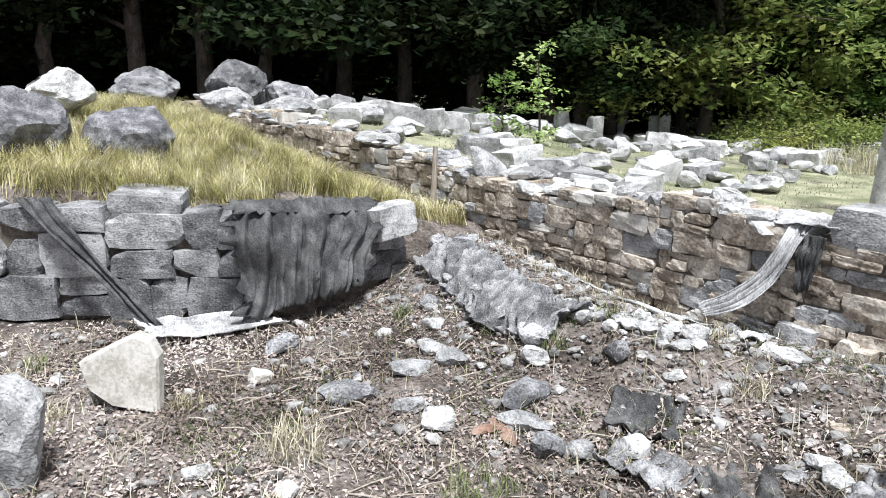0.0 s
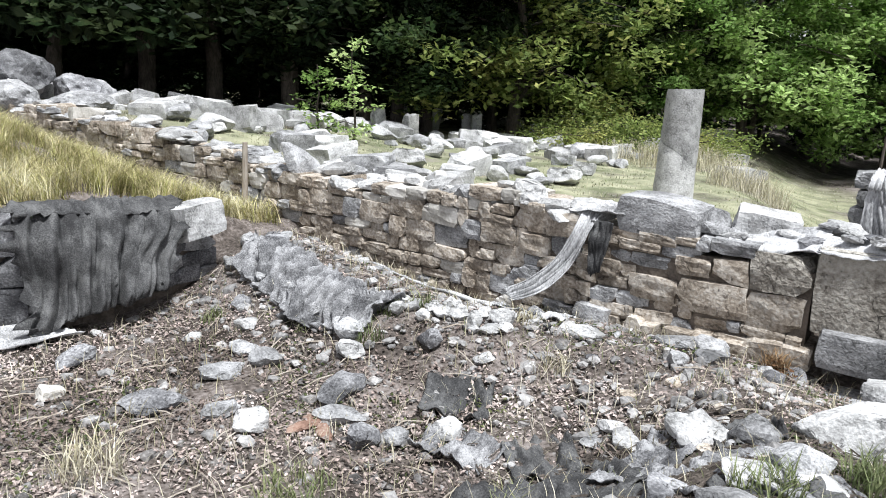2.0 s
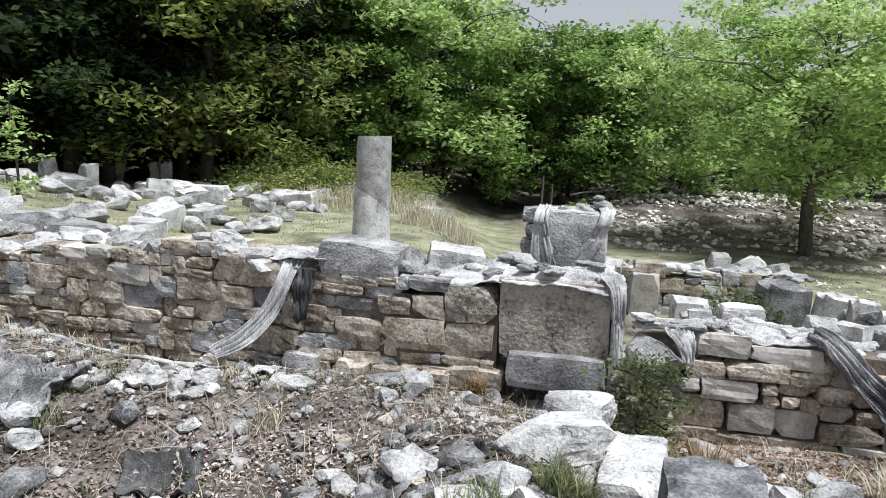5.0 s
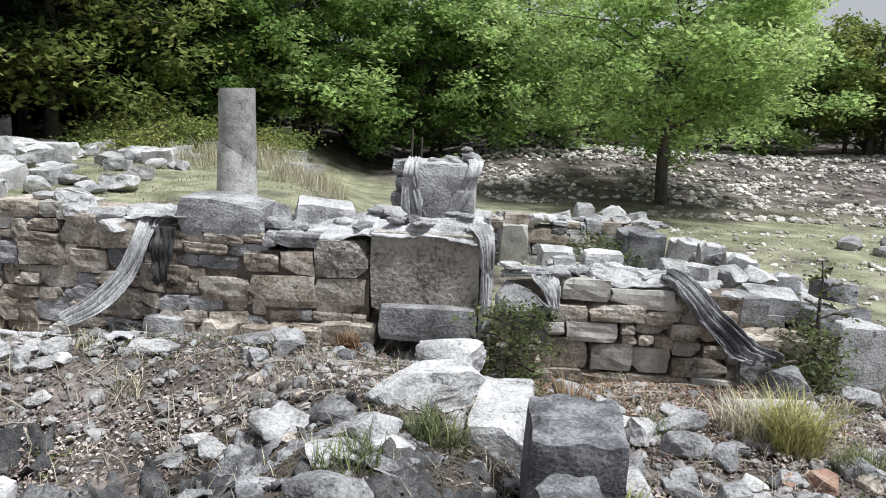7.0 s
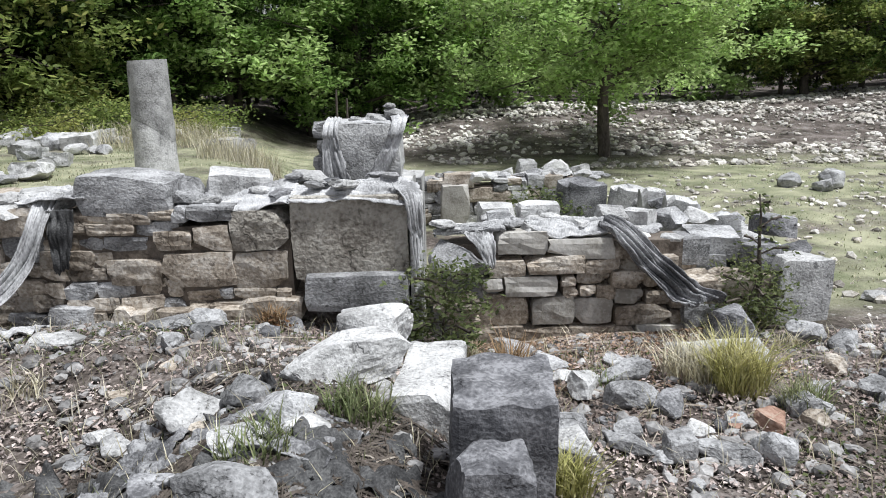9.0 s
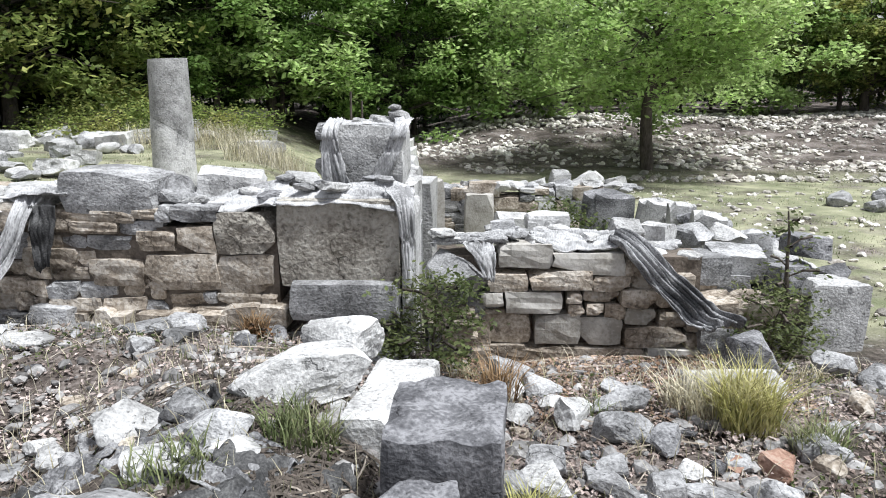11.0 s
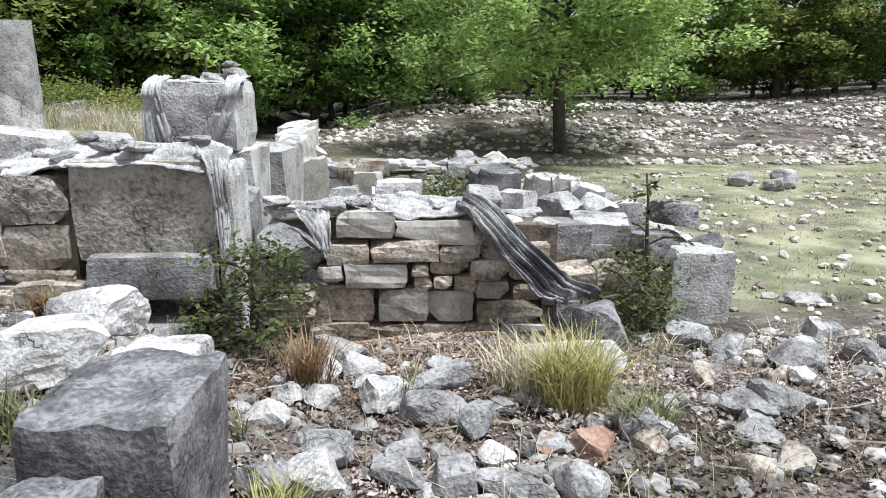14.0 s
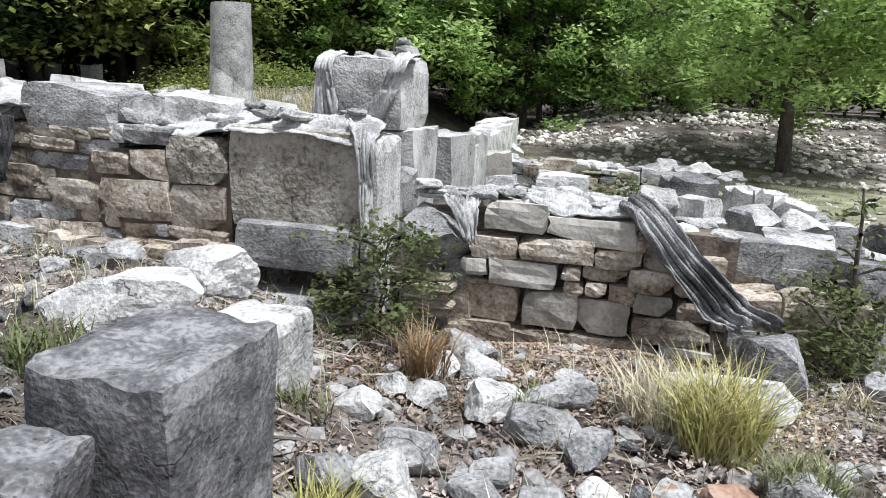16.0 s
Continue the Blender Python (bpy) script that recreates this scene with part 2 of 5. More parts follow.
def chop(bm, rnd, planes, depth):
    """Cut facets into a convex shape, as broken limestone has."""
    cuts = []
    for _ in range(planes):
        n = Vector((rnd.gauss(0, 1), rnd.gauss(0, 1), rnd.gauss(0, 1))).normalized()
        cuts.append((n, rnd.uniform(*depth)))
    for v in bm.verts:
        for n, d in cuts:
            k = v.co.dot(n) - d
            if k > 0:
                v.co -= n * k


def boulder_bm(seed, detail=3, planes=22, rough=0.03, depth=(0.30, 0.5)):
    rnd = random.Random(seed)
    bm = bmesh.new()
    bmesh.ops.create_icosphere(bm, subdivisions=detail, radius=0.62)
    chop(bm, rnd, planes, depth)
    off = Vector((seed * 3.7, seed * 1.3, 0))
    for v in bm.verts:
        v.co += v.normal * (noise.noise(v.co * 3.1 + off) * rough * 1.6 + noise.noise(v.co * 9 + off) * rough)
    box = [max(abs(v.co[i]) for v in bm.verts) for i in range(3)]
    for v in bm.verts:
        v.co = Vector([v.co[i] * 0.5 / box[i] for i in range(3)])
    return bm


def block_bm(seed, cuts=2, rough=0.028, taper=0.06, round_off=0.075, broken=0):
    """A squared building stone with worn edges, unit size."""
    rnd = random.Random(seed)
    bm = bmesh.new()
    bmesh.ops.create_cube(bm, size=1)
    bmesh.ops.subdivide_edges(bm, edges=bm.edges[:], cuts=cuts, use_grid_fill=True)
    off = Vector((seed * 2.9, seed * 5.1, 3))
    sx, sz, lean = rnd.uniform(-taper, taper), rnd.uniform(-taper, taper), rnd.uniform(-taper, taper)
    for v in bm.verts:
        c = v.co
        edge = sum(1 for a in c if abs(a) > 0.49)
        k = 1 - (0, 0, 0.05, 0.11)[edge] * (round_off / 0.12)
        c = Vector((c.x * k, c.y * k, c.z * k))
        c.x *= 1 + sx * c.z
        c.z *= 1 + sz * c.x
        c.x += lean * c.z * 0.5
        shift = Vector((noise.noise(c * 2.7 + off), noise.noise(c * 2.7 + off * 1.7), noise.noise(c * 2.7 - off))) * rough * 1.7 \
            + Vector((noise.noise(c * 7 + off), noise.noise(c * 7 + off * 1.7), noise.noise(c * 7 - off))) * rough * 0.7
        shift.y *= 0.4
        v.co = c + shift
    for _ in range(broken):
        n = Vector((rnd.choice((-1, 1)) * rnd.uniform(0.3, 1), rnd.choice((-1, 1)) * rnd.uniform(0, 0.5), rnd.choice((-1, 1)) * rnd.uniform(0.3, 1))).normalized()
        d = rnd.uniform(0.56, 0.68)
        for v in bm.verts:
            k = v.co.dot(n) - d
            if k > 0:
                v.co -= n * k
    return bm


def rot_scale(x, y, z, sx, sy, sz, rx=0, ry=0, rz=0):
    return pose(x, y, z, rx, ry, rz) @ Matrix.Diagonal((sx, sy, sz, 1))


BLOCKS = {}
for key, material in (("tan", TAN), ("lime", LIME), ("pale", PALE), ("dark", DARK), ("cream", CREAM), ("peck", PECK)):
    BLOCKS[key] = [mesh_of("wall_stone_" + key, block_bm(i + 1, 3, 0.032, 0.12, 0.05, 3), material) for i in range(12)]
ROCKS = {}
for key, material in (("lime", LIME), ("pale", PALE), ("dark", DARK), ("cream", CREAM), ("tan", TAN), ("brick", BRICK)):
    ROCKS[key] = [mesh_of("rock_" + key, boulder_bm(i + 31, 3), material) for i in range(7)]


def thing(name, label, category, x=0, y=0, z=0, group="", rz=0):
    ob = new(name)
    ob.empty_display_size = 0.1
    ob.matrix_basis = pose(x, y, z, 0, 0, rz)
    return tagged(ob, label, category, group)


rs = random.Random(7)


def stone_part(parent, x0, x1, z0, z1, front, depth, key="tan", jut=0.014, tilt=1.4, gap=0.008):
    """One building stone between x0..x1 and z0..z1 of its wall's own frame."""
    me = rs.choice(BLOCKS[key])
    flip = rs.choice((0, 180))
    m = rot_scale((x0 + x1) / 2, front + depth / 2 + rs.uniform(-jut, jut), (z0 + z1) / 2, (x1 - x0 - gap) * 1.06, depth, (z1 - z0 - gap) * 1.06,
                  rs.uniform(-tilt, tilt), rs.uniform(-tilt, tilt), flip + rs.uniform(-tilt, tilt))
    return link_part("stone", me, parent, m)


def rubble_wall(parent, x0, x1, base, top, front, depth, course=(0.12, 0.2), width=(0.14, 0.36), keys=("tan",), skip=(), jut=0.014):
    """Irregular courses of stones from base(x) up to top(x), laid in short stretches whose courses do not meet; skip: rectangles kept free."""
    a = x0
    while a < x1 - 0.05:
        b = min(x1, a + rs.uniform(0.45, 1.3))
        b = x1 if x1 - b < 0.3 else b
        z = min(base(a), base(b)) - rs.uniform(0.02, 0.16)
        ztop = max(top(a + (b - a) * i / 6) for i in range(7))
        while z < ztop:
            h = rs.uniform(*course)
            x = a + rs.uniform(-0.05, 0.03)
            while x < b - 0.03:
                w = min(rs.uniform(*width) * rs.choice((0.7, 1, 1, 1.25)), max(b - x, 0.1))
                w = b - x if b - x - w < 0.08 else w
                xm, zm = x + w / 2, z + h / 2
                free = not any(p < xm < q and c < zm < d for p, q, c, d in skip)
                if free and zm < top(xm) and zm > base(xm) - 0.12:
                    if h > 0.14 and w < 0.24 and rs.random() < 0.35:
                        k = z + h * rs.uniform(0.35, 0.65)
                        stone_part(parent, x, x + w, z, k, front, depth, rs.choice(keys), jut, 3)
                        stone_part(parent, x, x + w, k, z + h, front, depth, rs.choice(keys), jut, 3)
                    else:
                        stone_part(parent, x, x + w, z, z + h * rs.uniform(0.92, 1.08), front, depth, rs.choice(keys), jut, 3)
                x += w
            z += h
        a = b


def core(parent, x0, x1, base, top, front, depth, step=0.4):
    """The earth fill behind the stones, stepped along the wall."""
    bm = bmesh.new()
    n = max(2, int((x1 - x0) / step))
    for i in range(n):
        a, b = x0 + (x1 - x0) * i / n, x0 + (x1 - x0) * (i + 1) / n
        t, s = min(top(a), top(b)) - 0.10, base((a + b) / 2) - 0.25
        if t > s:
            r = bmesh.ops.create_cube(bm, size=1)
            bmesh.ops.transform(bm, verts=r["verts"], matrix=rot_scale((a + b) / 2, front + depth / 2, (t + s) / 2, b - a, depth, t - s))
    return part("earth_fill", bm, CORE, parent)


# ---- ground ----
def axis(lo, hi, step, far):
    inner = list(np.arange(lo, hi + step / 2, step))
    out, d = [], step
    while (out[-1] if out else 0) < far:
        d *= 1.22
        out.append((out[-1] if out else 0) + d)
    return np.array([lo - o for o in reversed(out)] + inner + [hi + o for o in out])


gx, gy = axis(-13, 8, 0.085, 900), axis(-2, 12, 0.085, 900)
X, Y = np.meshgrid(gx, gy)
Z = ground_z(X, Y)
near = np.exp(-((X + 2) ** 2 + (Y - 4) ** 2) / 300)
bumps = np.array([noise.noise((x * 1.9, y * 1.9, 0)) * 0.045 + noise.noise((x * 6.5, y * 6.5, 4)) * 0.022 for x, y in zip(X.ravel(), Y.ravel())]).reshape(X.shape)
Z = Z + bumps * near
nx = len(gx)
idx = np.arange(len(gx) * len(gy)).reshape(len(gy), nx)
quads = np.stack([idx[:-1, :-1], idx[:-1, 1:], idx[1:, 1:], idx[1:, :-1]], -1).reshape(-1, 4)
ground = new("ground", raw_mesh("ground", np.stack([X, Y, Z], -1).reshape(-1, 3), quads.tolist(), SOIL))
for p in ground.data.polygons:
    p.use_smooth = True
tagged(ground, "brown stony soil littered with dead leaves and sparse grass", "ground", kind="structure")


# meadow cover beyond the long wall: the soil turns to grass there
def meadow():
    n, link = SOIL.node_tree.nodes, SOIL.node_tree.links.new
    bsdf = n["Principled BSDF"]
    src = bsdf.inputs["Base Color"].links[0].from_socket
    geo, sep, nz = n.new("ShaderNodeNewGeometry"), n.new("ShaderNodeSeparateXYZ"), n.new("ShaderNodeTexNoise")
    link(geo.outputs["Position"], sep.inputs[0]), link(geo.outputs["Position"], nz.inputs["Vector"])
    nz.inputs["Scale"].default_value, nz.inputs["Detail"].default_value, nz.inputs["Roughness"].default_value = 0.55, 8, 0.7
    rng = n.new("ShaderNodeMapRange")
    rng.inputs["From Min"].default_value, rng.inputs["From Max"].default_value = 5.8, 7.6
    link(sep.outputs["Y"], rng.inputs["Value"])
    cut = n.new("ShaderNodeMapRange")
    cut.inputs["From Min"].default_value, cut.inputs["From Max"].default_value = 0.36, 0.52
    link(nz.outputs["Fac"], cut.inputs["Value"])
    mul = n.new("ShaderNodeMath")
    mul.operation = "MULTIPLY"
    end, reach = n.new("ShaderNodeMapRange"), n.new("ShaderNodeMath")
    end.inputs["From Min"].default_value, end.inputs["From Max"].default_value = 20.5, 17.5
    west, line = n.new("ShaderNodeMath"), n.new("ShaderNodeMath")
    west.operation, line.operation = "MINIMUM", "ADD"
    west.inputs[1].default_value = 0
    link(sep.outputs["X"], west.inputs[0])
    link(west.outputs[0], line.inputs[0]), link(sep.outputs["Y"], line.inputs[1])
    link(line.outputs[0], end.inputs["Value"])
    reach.operation = "MULTIPLY"
    link(rng.outputs[0], reach.inputs[0]), link(end.outputs[0], reach.inputs[1])
    link(reach.outputs[0], mul.inputs[0]), link(cut.outputs[0], mul.inputs[1])
    tone, ramp = n.new("ShaderNodeTexNoise"), n.new("ShaderNodeValToRGB")
    tone.inputs["Scale"].default_value, tone.inputs["Detail"].default_value = 1.7, 9
    link(geo.outputs["Position"], tone.inputs["Vector"]), link(tone.outputs["Fac"], ramp.inputs[0])
    ramp.color_ramp.elements[0].color, ramp.color_ramp.elements[0].position = (0.15, 0.165, 0.095, 1), 0.35
    ramp.color_ramp.elements[1].color, ramp.color_ramp.elements[1].position = (0.37, 0.365, 0.25, 1), 0.66
    mx = n.new("ShaderNodeMix")
    mx.data_type = "RGBA"
    link(mul.outputs[0], mx.inputs["Factor"]), link(src, mx.inputs["A"]), link(ramp.outputs[0], mx.inputs["B"])
    link(mx.outputs["Result"], bsdf.inputs["Base Color"])


meadow()

# ---- the long back wall, along y = 5.5 ----
FRONT = 5.5


def a_top(x):
    steps = [(-15, 1.02), (-12.4, 0.92), (-10.4, 0.85), (-9.0, 0.77), (-7.7, 0.68), (-7.0, 0.58), (-5.6, 0.51), (-4.9, 0.56), (-3.6, 0.61), (-2.6, 0.63)]
    return float(np.interp(x, [s[0] for s in steps], [s[1] for s in steps])) + 0.05 * math.sin(x * 5.1)


def front_base(x):
    return gz(x, FRONT - 0.1)


long_wall = thing("ruined_stone_wall", "long ruined dry-stone wall of brown-grey limestone, crumbling top", "wall", -7.5, FRONT, 0)
long_wall.matrix_basis = pose(0, 0, 0)
rubble_wall(long_wall, -15, -2.6, front_base, a_top, FRONT, 0.55, (0.09, 0.21), (0.13, 0.36), ("tan",) * 9 + ("lime", "cream"), jut=0.03)
core(long_wall, -15, -2.6, front_base, a_top, FRONT + 0.05, 0.42)
# loose flat stones along its top
for i in range(120):
    x = -14.5 + 12 * i / 120 + rs.uniform(-0.1, 0.1)
    s = rs.uniform(0.18, 0.48)
    link_part("coping_stone", rs.choice(ROCKS[rs.choice(("pale", "pale", "lime"))]), long_wall,
              rot_scale(x, FRONT + rs.uniform(0.05, 0.6), a_top(x) + rs.uniform(-0.04, 0.06), s, s * rs.uniform(0.6, 1), s * rs.uniform(0.3, 0.5), rs.uniform(-9, 9), rs.uniform(-9, 9), rs.uniform(0, 360)))
# leaning pointed stone on the wall's top
link_part("pointed_stone", ROCKS["lime"][2], long_wall, rot_scale(-6.2, FRONT + 0.2, 0.62, 0.34, 0.4, 0.62, 0, -22, 20))

# ---- the ashlar stretch with the big blocks and the pecked slab ----
ashlar = thing("ashlar_wall", "ruined wall of large grey limestone blocks with rubble between", "wall")
BIG = [(-1.25, -0.84, 0.22, 0.50, "peck"), (-1.76, -1.25, -0.04, 0.21, "tan"), (-1.24, -0.86, -0.06, 0.21, "tan"), (-1.52, -1.26, 0.22, 0.41, "tan"), (-2.15, -1.77, -0.02, 0.17, "tan"), (-1.80, -1.54, 0.24, 0.38, "tan")]
for x0, x1, z0, z1, k in BIG:
    stone_part(ashlar, x0, x1, z0, z1, FRONT - 0.01, 0.55, k, 0.01, 1.0)
skip = [(a - 0.01, b + 0.01, c - 0.01, d + 0.01) for a, b, c, d, _ in BIG]
rubble_wall(ashlar, -2.6, -0.86, front_base, lambda x: 0.50, FRONT, 0.55, (0.07, 0.14), (0.12, 0.36), ("tan", "tan", "tan", "lime"), skip, 0.03)
core(ashlar, -2.6, -0.83, front_base, lambda x: 0.50, FRONT + 0.035, 0.42)
for i in range(9):
    x = -2.55 + i * 0.19 + rs.uniform(-0.04, 0.04)
    top = rs.uniform(-0.22, -0.12)
    stone_part(ashlar, x, x + rs.uniform(0.14, 0.3), top - 0.2, top, FRONT - 0.1, 0.4, rs.choice(("tan", "lime", "tan")), 0.06, 7)

cap = thing("cap_block", "long grey limestone block with a slanting end lying on the wall", "stone block", -2.0, 5.75, 0.49)
bm = block_bm(77, 4, 0.02, 0.02)
for v in bm.verts:
    if v.co.z > 0:
        v.co.z -= 0.35 * max(0, v.co.x + 0.05)
    v.co = Vector((v.co.x * 0.66, v.co.y * 0.5, v.co.z * 0.29 + 0.145))
part("body", bm, LIME, cap)

slab = thing("orthostat_slab", "upright limestone slab with a pecked face and smooth margin", "stone slab", -0.4, 5.5, 0.0)
bm = block_bm(78, 5, 0.008, 0.01, 0.05)
for v in bm.verts:
    v.co = Vector((v.co.x * 0.85, v.co.y * 0.30 + 0.15, v.co.z * 0.62 + 0.29))
part("body", bm, PECK, slab)
base_block = thing("plinth_block", "low grey plinth block under the upright slab", "stone block", -0.36, 5.45, -0.24)
bm = block_bm(79, 4, 0.014, 0.02)
for v in bm.verts:
    v.co = Vector((v.co.x * 0.76, v.co.y * 0.42 + 0.15, v.co.z * 0.27 + 0.145))
part("body", bm, LIME, base_block)
ledge = thing("plinth_block", "dark grey foundation block sunk in rubble below the slab", "stone block", -0.30, 5.3, -0.62)
bm = block_bm(80, 4, 0.02, 0.05)
for v in bm.verts:
    v.co = Vector((v.co.x * 0.75, v.co.y * 0.5 + 0.1, v.co.z * 0.26 + 0.1))
part("body", bm, DARK, ledge)

# jumble of flat stones on top of the ashlar stretch
for i in range(26):
    x = -1.75 + 1.75 * (i % 13) / 13 + rs.uniform(-0.06, 0.06)
    s = rs.uniform(0.12, 0.32)
    top = 0.50 if x < -0.86 else 0.6
    link_part("coping_stone", rs.choice(ROCKS[rs.choice(("pale", "lime", "dark"))]), ashlar,
              rot_scale(x, 5.62 + rs.uniform(-0.06, 0.4), top + rs.uniform(0.0, 0.05) + (0.05 if i > 12 else 0), s, s * rs.uniform(0.6, 1), s * rs.uniform(0.25, 0.4), rs.uniform(-9, 9), rs.uniform(-9, 9), rs.uniform(0, 360)))
link_part("white_block", BLOCKS["pale"][3], ashlar, rot_scale(-1.28, 6.0, 0.62, 0.48, 0.35, 0.22, 4, 6, 12))
link_part("broken_block", ROCKS["lime"][4], ashlar, rot_scale(-1.65, 5.85, 0.62, 0.36, 0.3, 0.26, 10, 25, 30))
link_part("white_block", ROCKS["pale"][1], ashlar, rot_scale(-0.75, 6.0, 0.66, 0.36, 0.3, 0.16, 4, 6, 40))

# ---- gate pier: upright slabs running back from the pecked slab, with a tall block on top ----
pier = thing("gate_pier", "tall pier of stacked pale limestone slabs at an old gateway", "stone pier")
for x0, x1, y0, y1, z0, z1, k in [(0.03, 0.13, 5.52, 5.95, -0.6, 0.56, "pale"), (-0.25, 0.10, 5.98, 6.45, -0.7, 0.30, "lime"), (-0.6, 0.04, 6.48, 7.15, -0.8, 0.54, "pale"),
                                  (-0.5, 0.12, 7.3, 8.2, -0.9, 0.42, "pale"), (-0.55, -0.05, 8.3, 9.3, -0.9, 0.24, "pale"), (-0.8, -0.2, 9.4, 10.4, -0.9, 0.26, "pale"), (-0.75, -0.35, 10.6, 11.8, -0.9, 0.16, "lime"), (-1.0, -0.5, 12.0, 13.4, -0.9, 0.10, "pale"), (-1.2, -0.7, 13.6, 15.2, -0.95, 0.06, "pale"), (-1.5, -0.95, 15.4, 17.4, -0.95, 0.04, "pale")]:
    link_part("upright_slab", BLOCKS[k][int(abs(x0 * 100 + y0 * 10)) % 12], pier, rot_scale((x0 + x1) / 2, (y0 + y1) / 2, (z0 + z1) / 2, x1 - x0, y1 - y0, z1 - z0))
head = thing("gate_block", "weathered limestone block standing on the gate pier", "stone block", -0.36, 6.82, 0.54)
bm = block_bm(83, 4, 0.02, 0.04)
for v in bm.verts:
    v.co = Vector((v.co.x * 0.62, v.co.y * 0.7, v.co.z * 0.50 + 0.25))
part("body", bm, PALE, head)
for i, (x, s, z) in enumerate([(-0.12, 0.22, 1.09), (-0.26, 0.24, 1.05), (-0.44, 0.2, 1.03), (-0.60, 0.2, 1.02), (-0.14, 0.13, 1.16)]):
    cap_stone = link_part("loose_stone", ROCKS["pale"][i], None, rot_scale(x, 6.75, z, s, s, s * 0.45, 5, 5, 40 * i))
    tagged(cap_stone, "small white stone lying on the gate block", "stone", "stones on the gate block")
for i in range(8):
    link_part("side_stone", rs.choice(BLOCKS["lime"]), pier, rot_scale(-0.70 - 0.04 * (i % 2), 7.0, -0.1 + i * 0.15, 0.2, 0.3, 0.14, 0, 0, rs.uniform(-9, 9)))

# ---- the low wall of brown courses ----
RW = 5.86
low_wall = thing("coursed_stone_wall", "low ruined wall of roughly squared brown and grey stones in courses", "wall")
COURSES = [
    ((0.70, 1.09, 0.03, 0.21), (1.10, 1.62, -0.01, 0.16), (1.62, 1.84, -0.01, 0.12)),
    ((0.63, 0.92, -0.14, 0.0), (0.93, 1.38, -0.13, 0.02), (1.39, 1.66, -0.12, 0.0), (1.67, 1.88, -0.14, 0.0), (1.89, 2.12, -0.16, -0.02)),
    ((0.57, 0.74, -0.26, -0.15), (0.75, 1.16, -0.31, -0.14), (1.20, 1.32, -0.22, -0.13), (1.32, 1.58, -0.22, -0.12), (1.59, 1.85, -0.26, -0.12), (1.86, 2.02, -0.27, -0.15), (2.03, 2.2, -0.3, -0.17)),
    ((0.60, 0.76, -0.32, -0.27), (1.21, 1.34, -0.33, -0.24), (1.35, 1.48, -0.32, -0.23), (1.49, 1.65, -0.35, -0.22), (1.65, 1.87, -0.40, -0.27), (1.88, 2.08, -0.40, -0.28), (2.09, 2.3, -0.44, -0.31)),
    ((0.52, 0.95, -0.54, -0.31), (0.97, 1.31, -0.55, -0.32), (1.31, 1.62, -0.56, -0.34), (1.64, 2.09, -0.57, -0.41), (2.1, 2.34, -0.6, -0.44)),
    ((0.5, 0.9, -0.74, -0.55), (0.9, 1.4, -0.74, -0.56), (1.4, 1.8, -0.74, -0.57), (1.8, 2.3, -0.76, -0.58))]
for course in COURSES:
    for x0, x1, z0, z1 in course:
        stone_part(low_wall, x0, x1, z0, z1, RW, 0.5, rs.choice(("tan", "tan", "tan", "tan", "tan", "cream")), 0.035, 2.5, 0.012)
link_part("corner_boulder", ROCKS["lime"][3], low_wall, rot_scale(0.36, RW + 0.08, -0.06, 0.56, 0.62, 0.5, 4, 3, 20))
for x, dy, z, sx, sz, k, r in [(0.32, 0.16, -0.50, 0.34, 0.34, "lime", 8), (0.54, 0.2, -0.52, 0.26, 0.3, "tan", -6), (0.30, 0.2, -0.26, 0.3, 0.24, "tan", -5), (0.55, 0.22, -0.28, 0.24, 0.22, "lime", 10)]:
    link_part("foot_stone", rs.choice(BLOCKS[k]), low_wall, rot_scale(x, RW + dy, z, sx, 0.4, sz, 0, 0, r))
# broken end of the wall, stones stacked from the soil up
for x, y, z, k in [(2.3, 6.02, -0.5, "lime"), (2.58, 6.1, -0.52, "tan"), (2.32, 6.12, -0.68, "tan"), (2.62, 6.16, -0.7, "lime"), (2.9, 6.3, -0.36, "tan"), (2.88, 6.3, -0.56, "lime"), (2.2, 6.3, -0.24, "tan"), (2.55, 6.45, -0.22, "lime")]:
    link_part("tumbled_stone", rs.choice(BLOCKS[k]), low_wall, rot_scale(x, y, z, rs.uniform(0.28, 0.36), 0.36, 0.21, rs.uniform(-3, 3), rs.uniform(-3, 3), rs.uniform(-12, 12)))
for i in range(5):
    stone_part(low_wall, 0.14 + 0.05 * i, 0.52 + 0.03 * (i % 2), -0.31 - 0.06 * i, -0.25 - 0.06 * i, RW - 0.1, 0.4, "tan", 0.03)
core(low_wall, 0.3, 2.2, lambda x: -0.6, lambda x: 0.2, RW + 0.14, 0.3)
for i in range(30):
    x = 0.3 + 1.9 * i / 30
    s = rs.uniform(0.14, 0.34)
    link_part("coping_stone", rs.choice(ROCKS[rs.choice(("pale", "pale", "lime"))]), low_wall,
              rot_scale(x, RW + rs.uniform(0.15, 0.55), (0.23 if x < 1.7 else 0.12) + rs.uniform(-0.03, 0.03), s, s * rs.uniform(0.6, 1), s * rs.uniform(0.22, 0.4), rs.uniform(-7, 7), rs.uniform(-7, 7), rs.uniform(0, 360)))
